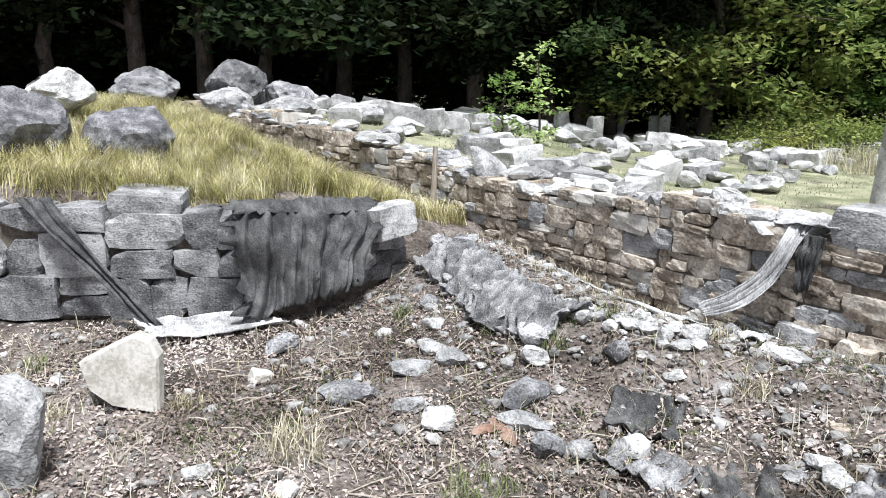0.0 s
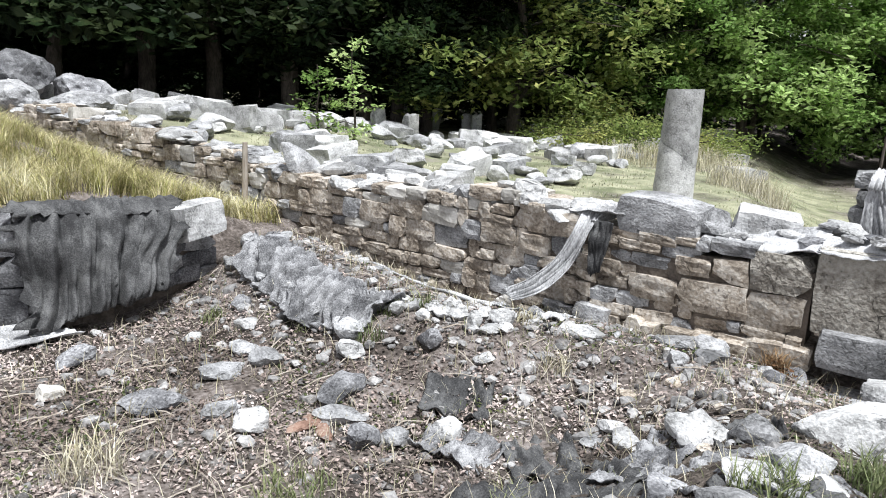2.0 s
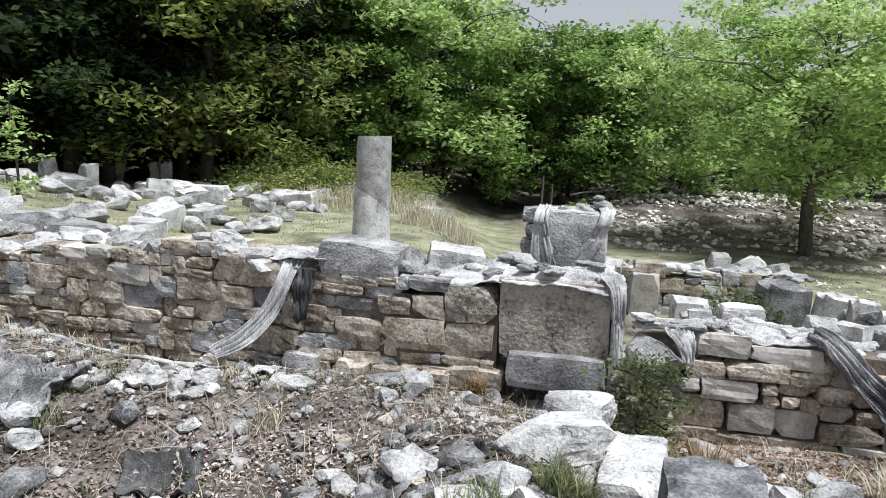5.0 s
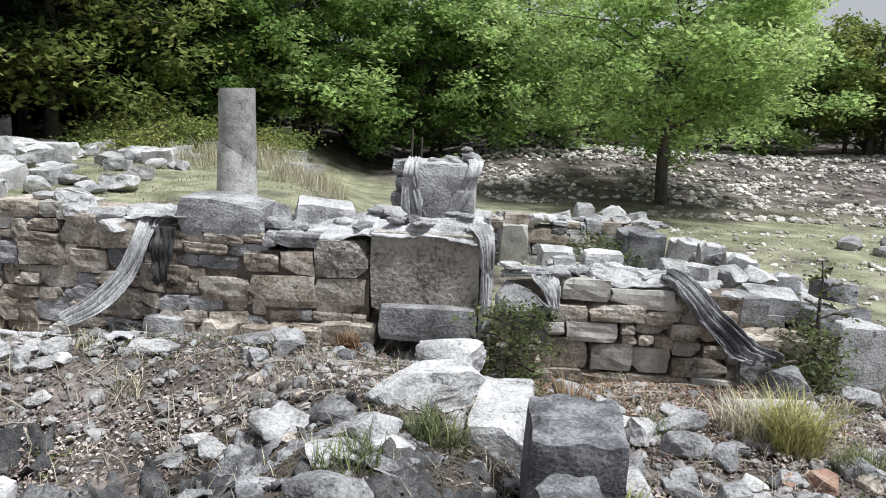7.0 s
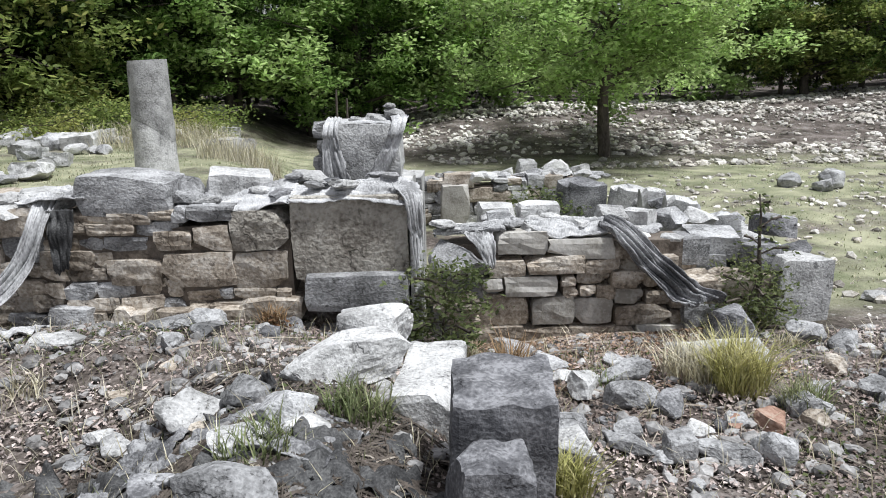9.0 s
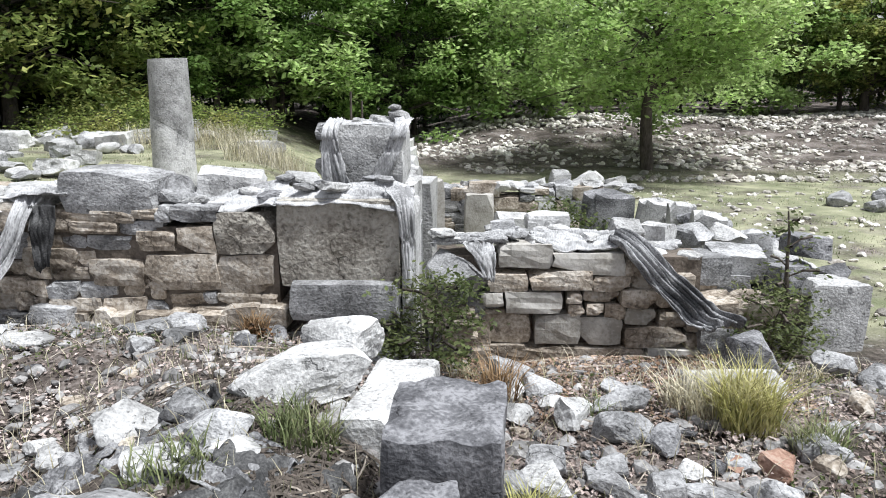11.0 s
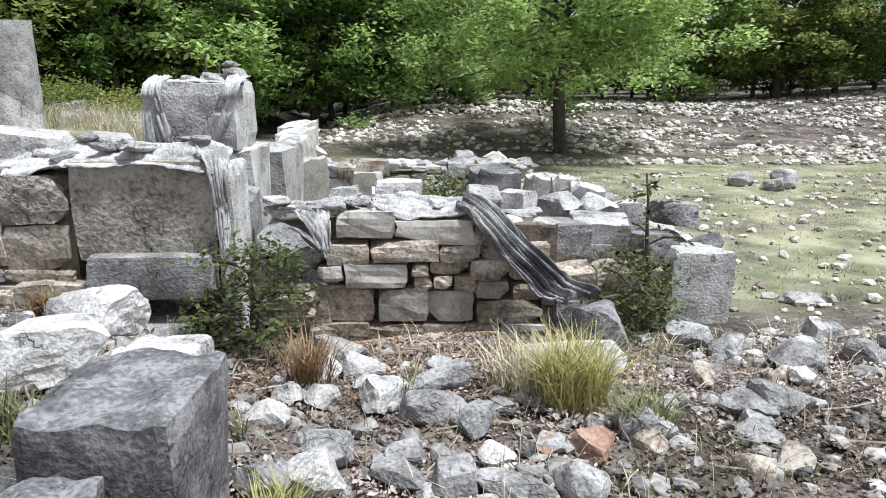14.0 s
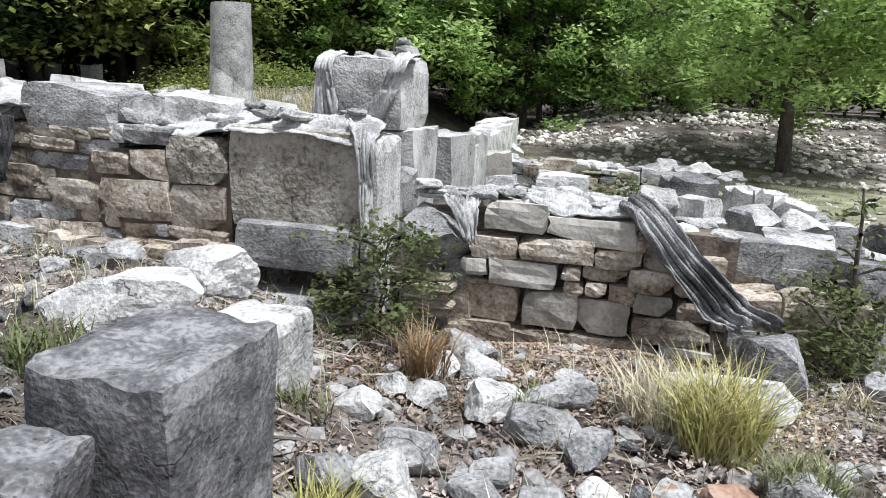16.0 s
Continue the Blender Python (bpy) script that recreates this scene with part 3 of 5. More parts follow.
for x, y, z, sx, sy, sz, k, r in [(1.72, 6.45, 0.2, 0.34, 0.3, 0.26, "pale", 10), (1.98, 6.5, 0.15, 0.2, 0.25, 0.2, "pale", 50), (1.1, 6.5, 0.27, 0.34, 0.3, 0.12, "pale", 0), (0.74, 6.2, 0.27, 0.18, 0.15, 0.12, "lime", 0),
                                  (2.25, 6.3, -0.05, 0.4, 0.4, 0.22, "lime", 8), (2.6, 6.5, -0.05, 0.42, 0.4, 0.2, "lime", -8), (2.95, 6.4, -0.15, 0.36, 0.4, 0.22, "dark", 20), (2.3, 6.0, -0.3, 0.3, 0.3, 0.2, "tan", 0),
                                  (2.62, 6.1, -0.32, 0.3, 0.3, 0.2, "tan", 0), (2.4, 7.0, 0.05, 0.4, 0.5, 0.26, "lime", 15), (2.75, 7.2, 0.0, 0.36, 0.5, 0.26, "pale", 5), (3.2, 6.6, 0.06, 0.3, 0.3, 0.18, "dark", 5)]:
    link_part("tumbled_stone", rs.choice(BLOCKS[k] if sz < 0.24 else ROCKS[k]), low_wall, rot_scale(x, y, z, sx, sy, sz, rs.uniform(-6, 6), rs.uniform(-6, 6), r))

# ---- far room: upright slabs and a low back wall ----
room_side = thing("ruined_stone_wall", "ruined side wall with upright pale slabs and tumbled blocks", "wall")
for x, y, zt, sx, sy, lean, k in [(2.66, 9.5, -0.06, 0.44, 0.22, 3, "pale"), (2.85, 8.9, -0.0, 0.30, 0.25, -4, "pale"), (2.80, 8.0, 0.06, 0.34, 0.24, 6, "pale"), (3.05, 7.4, 0.0, 0.34, 0.3, 0, "lime"),
                                  (2.12, 9.7, 0.0, 0.6, 0.5, 0, "dark")]:
    link_part("upright_slab", rs.choice(BLOCKS[k]), room_side, rot_scale(x, y, (zt - 0.92) / 2, sx, sy, zt + 0.92, lean * 0.3, lean, rs.uniform(-12, 12)))
for i in range(42):
    t = i / 42
    x, y = 2.6 + 0.5 * t + rs.uniform(-0.25, 0.5), 9.8 - 3.2 * t
    s = rs.uniform(0.18, 0.46)
    link_part("tumbled_stone", rs.choice(ROCKS[rs.choice(("pale", "pale", "lime", "lime", "dark"))]), room_side, rot_scale(x + 0.2, y, -0.62 + rs.uniform(0, 0.5), s, s, s * 0.6, rs.uniform(-15, 15), rs.uniform(-15, 15), rs.uniform(0, 360)))
room_back = thing("ruined_stone_wall", "low ruined far wall of pale limestone rubble", "wall")
rubble_wall(room_back, -0.6, 2.6, lambda x: -0.95, lambda x: -0.22 + 0.05 * math.sin(x * 4), 11.2, 0.5, (0.12, 0.22), (0.2, 0.5), ("pale", "lime", "tan"))
core(room_back, -0.6, 2.6, lambda x: -0.95, lambda x: -0.2, 11.28, 0.36)
for i in range(30):
    s = rs.uniform(0.2, 0.5)
    link_part("coping_stone", rs.choice(ROCKS[rs.choice(("pale", "pale", "lime"))]), room_back, rot_scale(-0.6 + 3.6 * i / 30, 11.4 + rs.uniform(-0.1, 0.3), -0.2 + rs.uniform(-0.03, 0.05), s, s * 0.8, s * 0.45, 5, -5, rs.uniform(0, 360)))
link_part("upright_slab", BLOCKS["cream"][2], room_back, rot_scale(0.55, 11.05, -0.55, 0.42, 0.2, 0.62, 3, 2, 4))
link_part("upright_slab", BLOCKS["cream"][4], room_back, rot_scale(-0.15, 10.7, -0.40, 0.4, 0.2, 0.8, 3, -3, 20))
link_part("white_block", BLOCKS["pale"][2], room_back, rot_scale(0.95, 8.7, -0.3, 0.42, 0.4, 0.4, 3, 2, 4))

# ---- column ----
column = thing("column_shaft", "broken grey marble column shaft with a slanting crack, leaning slightly", "column", -3.2, 9.6, 0.0)
SEG = 24


def drum(name, low, high, label):
    """A length of the shaft between two slanting planes, low(a) and high(a) over the angle."""
    bm = bmesh.new()
    rows_n = 14
    for j in range(rows_n + 1):
        for i in range(SEG):
            a = 2 * math.pi * i / SEG
            t = j / rows_n
            z = low(a) + (high(a) - low(a)) * t
            r = 0.268 - 0.022 * z + 0.008 * noise.noise((math.cos(a) * 2, math.sin(a) * 2, z * 3)) + 0.004 * noise.noise((math.cos(a) * 8, math.sin(a) * 8, z * 9))
            r -= 0.004 * (j in (0, rows_n))
            bm.verts.new((math.cos(a) * r, math.sin(a) * r, z))
    bm.verts.ensure_lookup_table()
    for j in range(rows_n):
        for i in range(SEG):
            bm.faces.new([bm.verts[j * SEG + i], bm.verts[j * SEG + (i + 1) % SEG], bm.verts[(j + 1) * SEG + (i + 1) % SEG], bm.verts[(j + 1) * SEG + i]])
    bm.verts.ensure_lookup_table()
    tops = [bm.verts[rows_n * SEG + i].co.copy() for i in range(SEG)]
    rim = [bm.verts.new(c) for c in tops]
    bm.faces.new(rim)
    return part(name, bm, PALE, column, label, flat=False)


crack = lambda a: 0.80 - 0.17 * math.cos(a) + 0.02 * math.sin(3 * a)
drum("lower_shaft", lambda a: -0.12, lambda a: crack(a) - 0.001, "lower length below the crack")
drum("upper_shaft", lambda a: crack(a) + 0.003, lambda a: 1.62 + 0.012 * math.cos(a), "upper length above the crack")
column.matrix_basis = pose(-3.25, 9.6, 0.0, 0, 1.0, 15)

# ---- terrace wall with dark blocks ----
def terr_frame():
    """Own frame of the slanting part: x along the wall, y into the terrace."""
    a = math.degrees(math.atan2(1, 0.675))
    return pose(-5.75 - 0.675 * 2.9, 0, 0, 0, 0, a)


terrace_wall = thing("terrace_wall", "low retaining wall of large dark weathered limestone blocks", "wall")
terrace_wall.matrix_basis = terr_frame()
L = 2.9 * math.hypot(1, 0.675)
base_f = lambda x: -0.46
for z0, z1, xs in [(-0.48, -0.10, (-0.6, 0.15, 1.05, 1.52)), (-0.10, 0.22, (-0.6, -0.1, 0.42, 0.82, 1.12, 1.42)), (0.22, 0.54, (-0.6, 0.0, 0.5, 1.05)),
                   (-0.48, -0.12, (1.95, 2.3, 2.62, 3.2)), (-0.46, -0.28, (1.53, 1.94)), (-0.27, -0.06, (1.53, 1.94)), (-0.10, 0.28, (1.43, 1.95)), (-0.11, 0.14, (2.0, 2.5)),
                   (0.15, 0.46, (1.96, 2.6, 2.9, 3.3)), (0.29, 0.5, (1.1, 1.5, 1.95)), (-0.11, 0.14, (2.52, 2.9, 3.4))]:
    for p0, p1 in zip(xs, xs[1:]):
        stone_part(terrace_wall, p0, p1, z0, z1, 0, 0.5, rs.choice(("dark", "dark", "dark", "lime")), 0.03, 2.0)
link_part("cap_stone", BLOCKS["lime"][5], terrace_wall, rot_scale(2.28, 0.28, 0.5, 0.6, 0.5, 0.24, 3, 3, 2))
core(terrace_wall, -0.6, L + 0.2, base_f, lambda x: 0.46, 0.1, 0.35)
end_wall = thing("terrace_wall", "end of the retaining wall, pale block on earth", "wall")
rubble_wall(end_wall, 0, 1.4, lambda x: -0.25, lambda x: 0.30, 0, 0.4, (0.12, 0.2), (0.2, 0.4), ("dark", "lime"))
core(end_wall, 0, 1.4, lambda x: -0.3, lambda x: 0.32, 0.06, 0.3)
end_wall.matrix_basis = pose(-5.8, 2.8, 0, 0, 0, 88)
end_block = thing("stone_block", "pale grey limestone block at the end of the terrace wall", "stone block", -5.72, 3.92, 0.12)
link_part("body", BLOCKS["pale"][6], end_block, rot_scale(0, 0, 0.17, 0.34, 0.5, 0.32, 4, -6, 10))


# ---- cloth ----
def curve_point(pts, t):
    """Smooth curve through the given points, t from 0 to 1."""
    k = t * (len(pts) - 1)
    i = min(int(k), len(pts) - 2)
    f = k - i
    p = [Vector(pts[min(max(i + d, 0), len(pts) - 1)]) for d in (-1, 0, 1, 2)]
    return 0.5 * ((2 * p[1]) + (p[2] - p[0]) * f + (2 * p[0] - 5 * p[1] + 4 * p[2] - p[3]) * f * f + (3 * p[1] - p[0] - 3 * p[2] + p[3]) * f ** 3)


def drape(label, left, right, material, folds=4, amp=0.03, seed=0, nu=40, nv=36, name="protective_cloth", grow=1.0, torn=0.05):
    """A cloth between two smooth edges, gathered into folds that run along it."""
    ob = thing(name, label, "cloth")
    vs, fs = [], []
    for j in range(nv + 1):
        v = j / nv
        a, b = curve_point(left, v), curve_point(right, v)
        a2, b2 = curve_point(left, min(1, v + 0.02)), curve_point(right, min(1, v + 0.02))
        a1, b1 = curve_point(left, max(0, v - 0.02)), curve_point(right, max(0, v - 0.02))
        along = ((a2 + b2) - (a1 + b1)).normalized()
        nrm = (b - a).cross(along).normalized()
        if nrm.z < 0:
            nrm = -nrm
        for i in range(nu + 1):
            u = i / nu
            warp = 0.25 * noise.noise((u * 2.3 + seed, v * 2.6, seed * 1.7))
            q = u * folds + warp * folds * 0.5
            h = 1 - 2.2 * abs(noise.noise((q * 1.3, v * 1.1 + seed, seed))) + 0.7 * (1 - 2 * abs(noise.noise((q * 2.9, v * 2.3, seed + 7))))
            h += 0.8 * noise.noise((u * 2.5, v * 4, seed + 9)) + 0.35 * noise.noise((u * 13, v * 8, seed + 5)) - 0.7
            p = a.lerp(b, u) + nrm * amp * h * (1 + (grow - 1) * v) + along * torn * noise.noise((u * 9, seed, 4)) * (1 if j in (0, nv) else 0)
            if i in (0, nu):
                p += (b - a) * torn * 1.5 * noise.noise((v * 14, i, seed))
            vs.append(p)
    for j in range(nv):
        for i in range(nu):
            q = j * (nu + 1) + i
            fs.append((q, q + 1, q + nu + 2, q + nu + 1))
    me = raw_mesh(name, vs, fs, material)
    for p in me.polygons:
        p.use_smooth = True
    fabric = link_part("fabric", me, ob)
    mod = fabric.modifiers.new("thickness", "SOLIDIFY")
    mod.thickness = 0.006
    return ob


GEO = "torn grey geotextile sheet draped over the ruined wall"
# over the low wall's end, gathered and hanging to the ground
drape(GEO, [(1.50, 5.92, 0.23), (1.62, 5.80, 0.13), (1.80, 5.75, -0.07), (1.95, 5.72, -0.24), (2.03, 5.66, -0.33), (2.12, 5.60, -0.35)], [(1.58, 6.05, 0.27), (1.78, 5.92, 0.17), (1.98, 5.83, 0.02), (2.16, 5.76, -0.13), (2.30, 5.70, -0.23), (2.42, 5.64, -0.29)], GREYCLOTH, 3, 0.055, 2, 56, 56, grow=1.5)
drape(GEO, [(0.95, 5.92, 0.22), (1.2, 5.86, 0.19), (1.45, 5.87, 0.18), (1.62, 5.88, 0.2)], [(0.95, 6.08, 0.26), (1.2, 6.12, 0.26), (1.45, 6.1, 0.25), (1.65, 6.12, 0.27)], CLOTH, 5, 0.04, 3, 30, 60)
drape(GEO, [(0.2, 6.02, 0.17), (0.5, 5.97, 0.21), (0.74, 5.90, 0.23)], [(0.25, 6.2, 0.2), (0.5, 6.15, 0.22), (0.85, 6.15, 0.27)], CLOTH, 4, 0.03, 4)
drape(GEO, [(0.42, 5.88, 0.22), (0.53, 5.80, 0.12), (0.60, 5.79, -0.02)], [(0.66, 5.88, 0.22), (0.68, 5.81, 0.12), (0.67, 5.80, -0.04)], CLOTH, 3, 0.025, 24, 16, 16)
# over the slab's top and down its edge
drape(GEO, [(-0.83, 5.48, 0.56), (-0.6, 5.465, 0.55), (-0.4, 5.465, 0.58), (-0.2, 5.465, 0.55), (0.03, 5.465, 0.50)], [(-0.83, 5.8, 0.63), (-0.5, 5.8, 0.66), (-0.3, 5.8, 0.68), (-0.1, 5.8, 0.67), (0.06, 5.8, 0.64)], CLOTH, 4, 0.025, 5, 24, 60)
drape(GEO, [(-0.10, 5.62, 0.66), (0.0, 5.47, 0.56), (0.045, 5.45, 0.25), (0.06, 5.44, 0.0)], [(0.10, 5.75, 0.64), (0.12, 5.50, 0.55), (0.125, 5.47, 0.25), (0.11, 5.46, 0.05)], CLOTH, 3, 0.018, 6, 24, 40)
drape(GEO, [(-1.45, 5.56, 0.52), (-1.3, 5.53, 0.51), (-1.1, 5.51, 0.51), (-0.8, 5.49, 0.55)], [(-1.5, 5.85, 0.60), (-1.3, 5.9, 0.58), (-1.1, 5.9, 0.62), (-0.8, 5.9, 0.66)], CLOTH, 4, 0.03, 8, 24, 50)
# strips over the gate block
drape(GEO, [(-0.66, 6.7, 1.06), (-0.68, 6.47, 1.01), (-0.70, 6.45, 0.8), (-0.70, 6.44, 0.52)], [(-0.55, 6.7, 1.06), (-0.56, 6.46, 1.01), (-0.54, 6.44, 0.8), (-0.44, 6.43, 0.50)], CLOTH, 3, 0.02, 9, 24, 40)
drape(GEO, [(-0.14, 6.7, 1.07), (-0.12, 6.46, 1.01), (-0.22, 6.44, 0.8), (-0.36, 6.42, 0.56)], [(0.02, 6.7, 1.07), (0.0, 6.46, 1.01), (-0.08, 6.44, 0.8), (-0.2, 6.42, 0.56)], CLOTH, 2, 0.02, 10, 20, 40)
drape(GEO, [(-0.66, 6.52, 1.01), (-0.4, 6.5, 1.025), (-0.06, 6.52, 1.01)], [(-0.64, 7.0, 1.02), (-0.4, 7.0, 1.03), (-0.08, 7.0, 1.02)], CLOTH, 4, 0.02, 11)
# the long tongue hanging off the wall between the two stretches
drape(GEO, [(-2.66, 5.62, 0.63), (-2.62, 5.43, 0.52), (-2.72, 5.34, 0.25), (-2.9, 5.22, 0.04), (-3.08, 5.12, -0.10)], [(-2.44, 5.60, 0.63), (-2.48, 5.42, 0.48), (-2.58, 5.32, 0.18), (-2.76, 5.18, -0.06), (-2.98, 5.06, -0.17)], CLOTH, 3, 0.035, 12, 36, 44)
drape(GEO, [(-2.75, 5.5, 0.58), (-2.5, 5.46, 0.62), (-2.25, 5.48, 0.62)], [(-2.7, 5.8, 0.62), (-2.5, 5.85, 0.66), (-2.2, 5.8, 0.66)], CLOTH, 3, 0.03, 13)
drape(GEO, [(-2.50, 5.44, 0.56), (-2.50, 5.40, 0.35), (-2.46, 5.38, 0.12)], [(-2.30, 5.44, 0.56), (-2.33, 5.40, 0.35), (-2.36, 5.38, 0.15)], BLACK, 3, 0.025, 14, 24, 24)
# dark sheet over the terrace wall
DARKGEO = "dark grey geotextile sheet pinned over the terrace wall"
drape(DARKGEO, [(-6.0, 2.45, 0.52), (-5.82, 2.42, 0.42), (-5.74, 2.42, 0.0), (-5.70, 2.40, -0.42)], [(-5.95, 3.85, 0.45), (-5.62, 3.75, 0.36), (-5.52, 3.6, 0.1), (-5.46, 3.42, -0.22)], BLACK, 7, 0.06, 15, 90, 40, "wall_cover", 1.7, 0.14)
drape(DARKGEO, [(-6.2, 2.6, 0.50), (-6.02, 2.5, 0.52), (-5.82, 2.45, 0.47)], [(-6.05, 4.0, 0.43), (-5.88, 3.9, 0.44), (-5.67, 3.8, 0.38)], BLACK, 5, 0.045, 16, 40, 24, "wall_cover")
drape("dark twisted geotextile strip hanging down the terrace wall", [(-7.05, 1.05, 0.58), (-6.75, 1.2, 0.35), (-6.35, 1.5, -0.05), (-6.05, 1.72, -0.40)], [(-6.85, 1.3, 0.58), (-6.60, 1.38, 0.35), (-6.22, 1.6, -0.05), (-5.92, 1.85, -0.42)], BLACK, 2, 0.03, 17, 20, 40, "wall_cover")
drape("torn pale geotextile sheet lying on the ground below the terrace wall", [(-6.15, 1.65, -0.36), (-6.0, 2.0, -0.38), (-5.85, 2.5, -0.38)], [(-5.75, 1.7, -0.44), (-5.62, 2.1, -0.44), (-5.5, 2.75, -0.42)], CLOTH, 3, 0.03, 18)
# dark and grey cloth half buried on the mound
for k, (x, y, w, l, r) in enumerate([(-0.1, 2.95, 0.5, 0.4, 20), (-1.7, 3.3, 0.4, 0.5, 40), (-0.35, 3.05, 0.4, 0.4, 70), (-0.75, 3.6, 0.35, 0.3, 30), (-2.9, 5.0, 1.0, 0.25, -10), (-2.2, 3.2, 0.5, 0.35, 0), (-1.35, 2.9, 0.7, 0.5, 60), (-0.85, 2.75, 0.7, 0.5, 10), (-1.1, 3.3, 0.6, 0.35, 80), (0.0, 2.7, 0.5, 0.4, 35), (-0.4, 2.75, 0.6, 0.45, 120), (-0.7, 3.1, 0.6, 0.4, 50), (-1.6, 2.7, 0.6, 0.5, 15), (-2.5, 3.6, 0.45, 0.35, 25)]):
    c, s = math.cos(radians(r)), math.sin(radians(r))
    pt = lambda dx, dy: (x + c * dx - s * dy, y + s * dx + c * dy, gz(x + c * dx - s * dy, y + s * dx + c * dy) + 0.03)
    drape("dark crumpled geotextile half buried in the rubble", [pt(-w / 2, -l / 2), pt(-w / 2, 0), pt(-w / 2, l / 2)], [pt(w / 2, -l / 2), pt(w / 2, 0), pt(w / 2, l / 2)], (BLACK, BLACK, GREYCLOTH)[k % 3] if k != 4 else CLOTH, 3, 0.05, 50 + k, 30, 30, torn=0.012)
# stiff cloth standing in waves along the rubble ridge
RIDGECLOTH = "stiff grey geotextile strip crumpled in waves on the rubble"
up = lambda x, y, h: (x, y, gz(x, y) + h)
drape(RIDGECLOTH, [up(-5.3, 4.1, 0.02), up(-5.35, 4.35, 0.16), up(-5.4, 4.6, 0.02)], [up(-4.2, 3.75, 0.02), up(-4.2, 3.98, 0.18), up(-4.15, 4.2, 0.02)], GREYCLOTH, 9, 0.11, 31, 110, 30, torn=0.06)
drape(RIDGECLOTH, [up(-4.3, 3.7, 0.0), up(-4.3, 3.95, 0.16), up(-4.25, 4.2, 0.02)], [up(-3.45, 3.72, 0.0), up(-3.45, 3.95, 0.12), up(-3.4, 4.15, 0.02)], GREYCLOTH, 7, 0.11, 37, 90, 30, torn=0.06)
drape("long grey geotextile strip lying on the rubble by the wall", [up(-4.6, 5.1, 0.03), up(-3.9, 5.0, 0.03), up(-3.0, 4.75, 0.03)], [up(-4.6, 5.25, 0.03), up(-3.9, 5.12, 0.03), up(-3.0, 4.83, 0.03)], CLOTH, 3, 0.03, 33, 14, 50)
drape("dark torn geotextile strip lying on the rubble", [up(-3.6, 5.15, 0.03), up(-3.1, 4.9, 0.03), up(-2.4, 4.6, 0.02)], [up(-3.6, 5.25, 0.03), up(-3.1, 4.98, 0.03), up(-2.4, 4.65, 0.02)], BLACK, 3, 0.03, 34, 14, 40)


# ---- single rocks ----
def rock(x, y, sx, sy, sz, key="lime", rz=0, rx=0, ry=0, sink=0.25, seed=None, label="", name="rock", detail=None, group="", blocky=False, z=None):
    if detail:
        material = {"lime": LIME, "pale": PALE, "dark": DARK, "block": GREYBLOCK, "cream": CREAM, "tan": TAN, "brick": BRICK}[key]
        me = mesh_of(name, block_bm(seed, 11, 0.022, 0.10, 0.05, 5) if blocky else (boulder_bm(seed, detail, 14, 0.045, (0.42, 0.58)) if group == "boulders" else boulder_bm(seed, detail, 18, 0.02)), material)
    else:
        me = ROCKS[key][(seed if seed is not None else rs.randrange(7)) % 7]
    zz = gz(x, y) + sz * (0.5 - sink) if z is None else z
    ob = link_part(name, me, None, rot_scale(x, y, zz, sx, sy, sz, rx, ry, rz))
    words = {"block": "grey", "lime": "grey", "pale": "white", "dark": "dark grey", "cream": "cream", "tan": "brown", "brick": "red-brown terracotta"}[key]
    return tagged(ob, label or words + " broken limestone lump lying in the rubble" if key != "brick" else "red-brown terracotta shard lying in the rubble", "rock", group or "loose stones")


rock(0.44, 3.05, 0.40, 0.48, 0.78, "block", rz=-3, ry=2, rx=1, z=-0.10, seed=5, detail=4, blocky=True, name="boulder", label="big squared grey limestone block with a pitted top")
rock(0.35, 2.62, 0.26, 0.22, 0.56, "block", rz=12, ry=8, z=-0.09, seed=6, detail=4, blocky=True, name="boulder", label="dark angular limestone rock beside the big block")
rock(-0.22, 3.82, 0.72, 0.42, 0.26, "pale", rz=2, ry=-4, z=0.10, seed=9, detail=4, name="boulder", label="long pale limestone rock lying on the mound")
rock(-0.1, 4.22, 0.5, 0.4, 0.28, "pale", rz=-20, z=0.10, seed=10, detail=4, name="boulder", label="flat grey limestone rock lying on the mound")
rock(0.17, 3.80, 0.32, 0.72, 0.44, "pale", rz=-6, z=-0.20, seed=11, detail=4, name="boulder", blocky=True, label="white limestone block leaning on the mound")
rock(-0.95, 3.55, 0.34, 0.3, 0.28, "pale", seed=12, detail=4, rz=30, name="boulder", label="pale faceted limestone rock on the mound")
rock(-0.52, 2.55, 0.34, 0.34, 0.24, "lime", seed=13, detail=4, rz=60, name="boulder", label="grey flat-topped limestone rock on the mound")
rock(-0.45, 3.25, 0.28, 0.24, 0.22, "lime", seed=14, detail=4, rz=10, name="boulder")
rock(2.31, 5.28, 0.44, 0.42, 0.50, "dark", seed=16, detail=4, rz=25, z=-0.43, name="boulder", label="dark grey rounded rock below the low wall")
rock(2.3, 5.0, 0.24, 0.2, 0.16, "lime", seed=3)
rock(3.24, 6.2, 0.48, 0.3, 0.64, "pale", seed=18, detail=4, blocky=True, rz=6, ry=3, sink=0.15, name="standing_stone", label="upright grey limestone stone with pale streaks")
rock(0.78, 5.3, 0.34, 0.25, 0.24, "lime", seed=2)
rock(0.75, 4.8, 0.2, 0.22, 0.22, "pale", seed=4, rz=20)
rock(1.3, 4.2, 0.34, 0.22, 0.2, "lime", seed=19, detail=4, rz=10, label="grey squarish limestone lump in the rubble")
rock(0.9, 3.85, 0.3, 0.22, 0.22, "lime", seed=20, detail=4, rz=40)
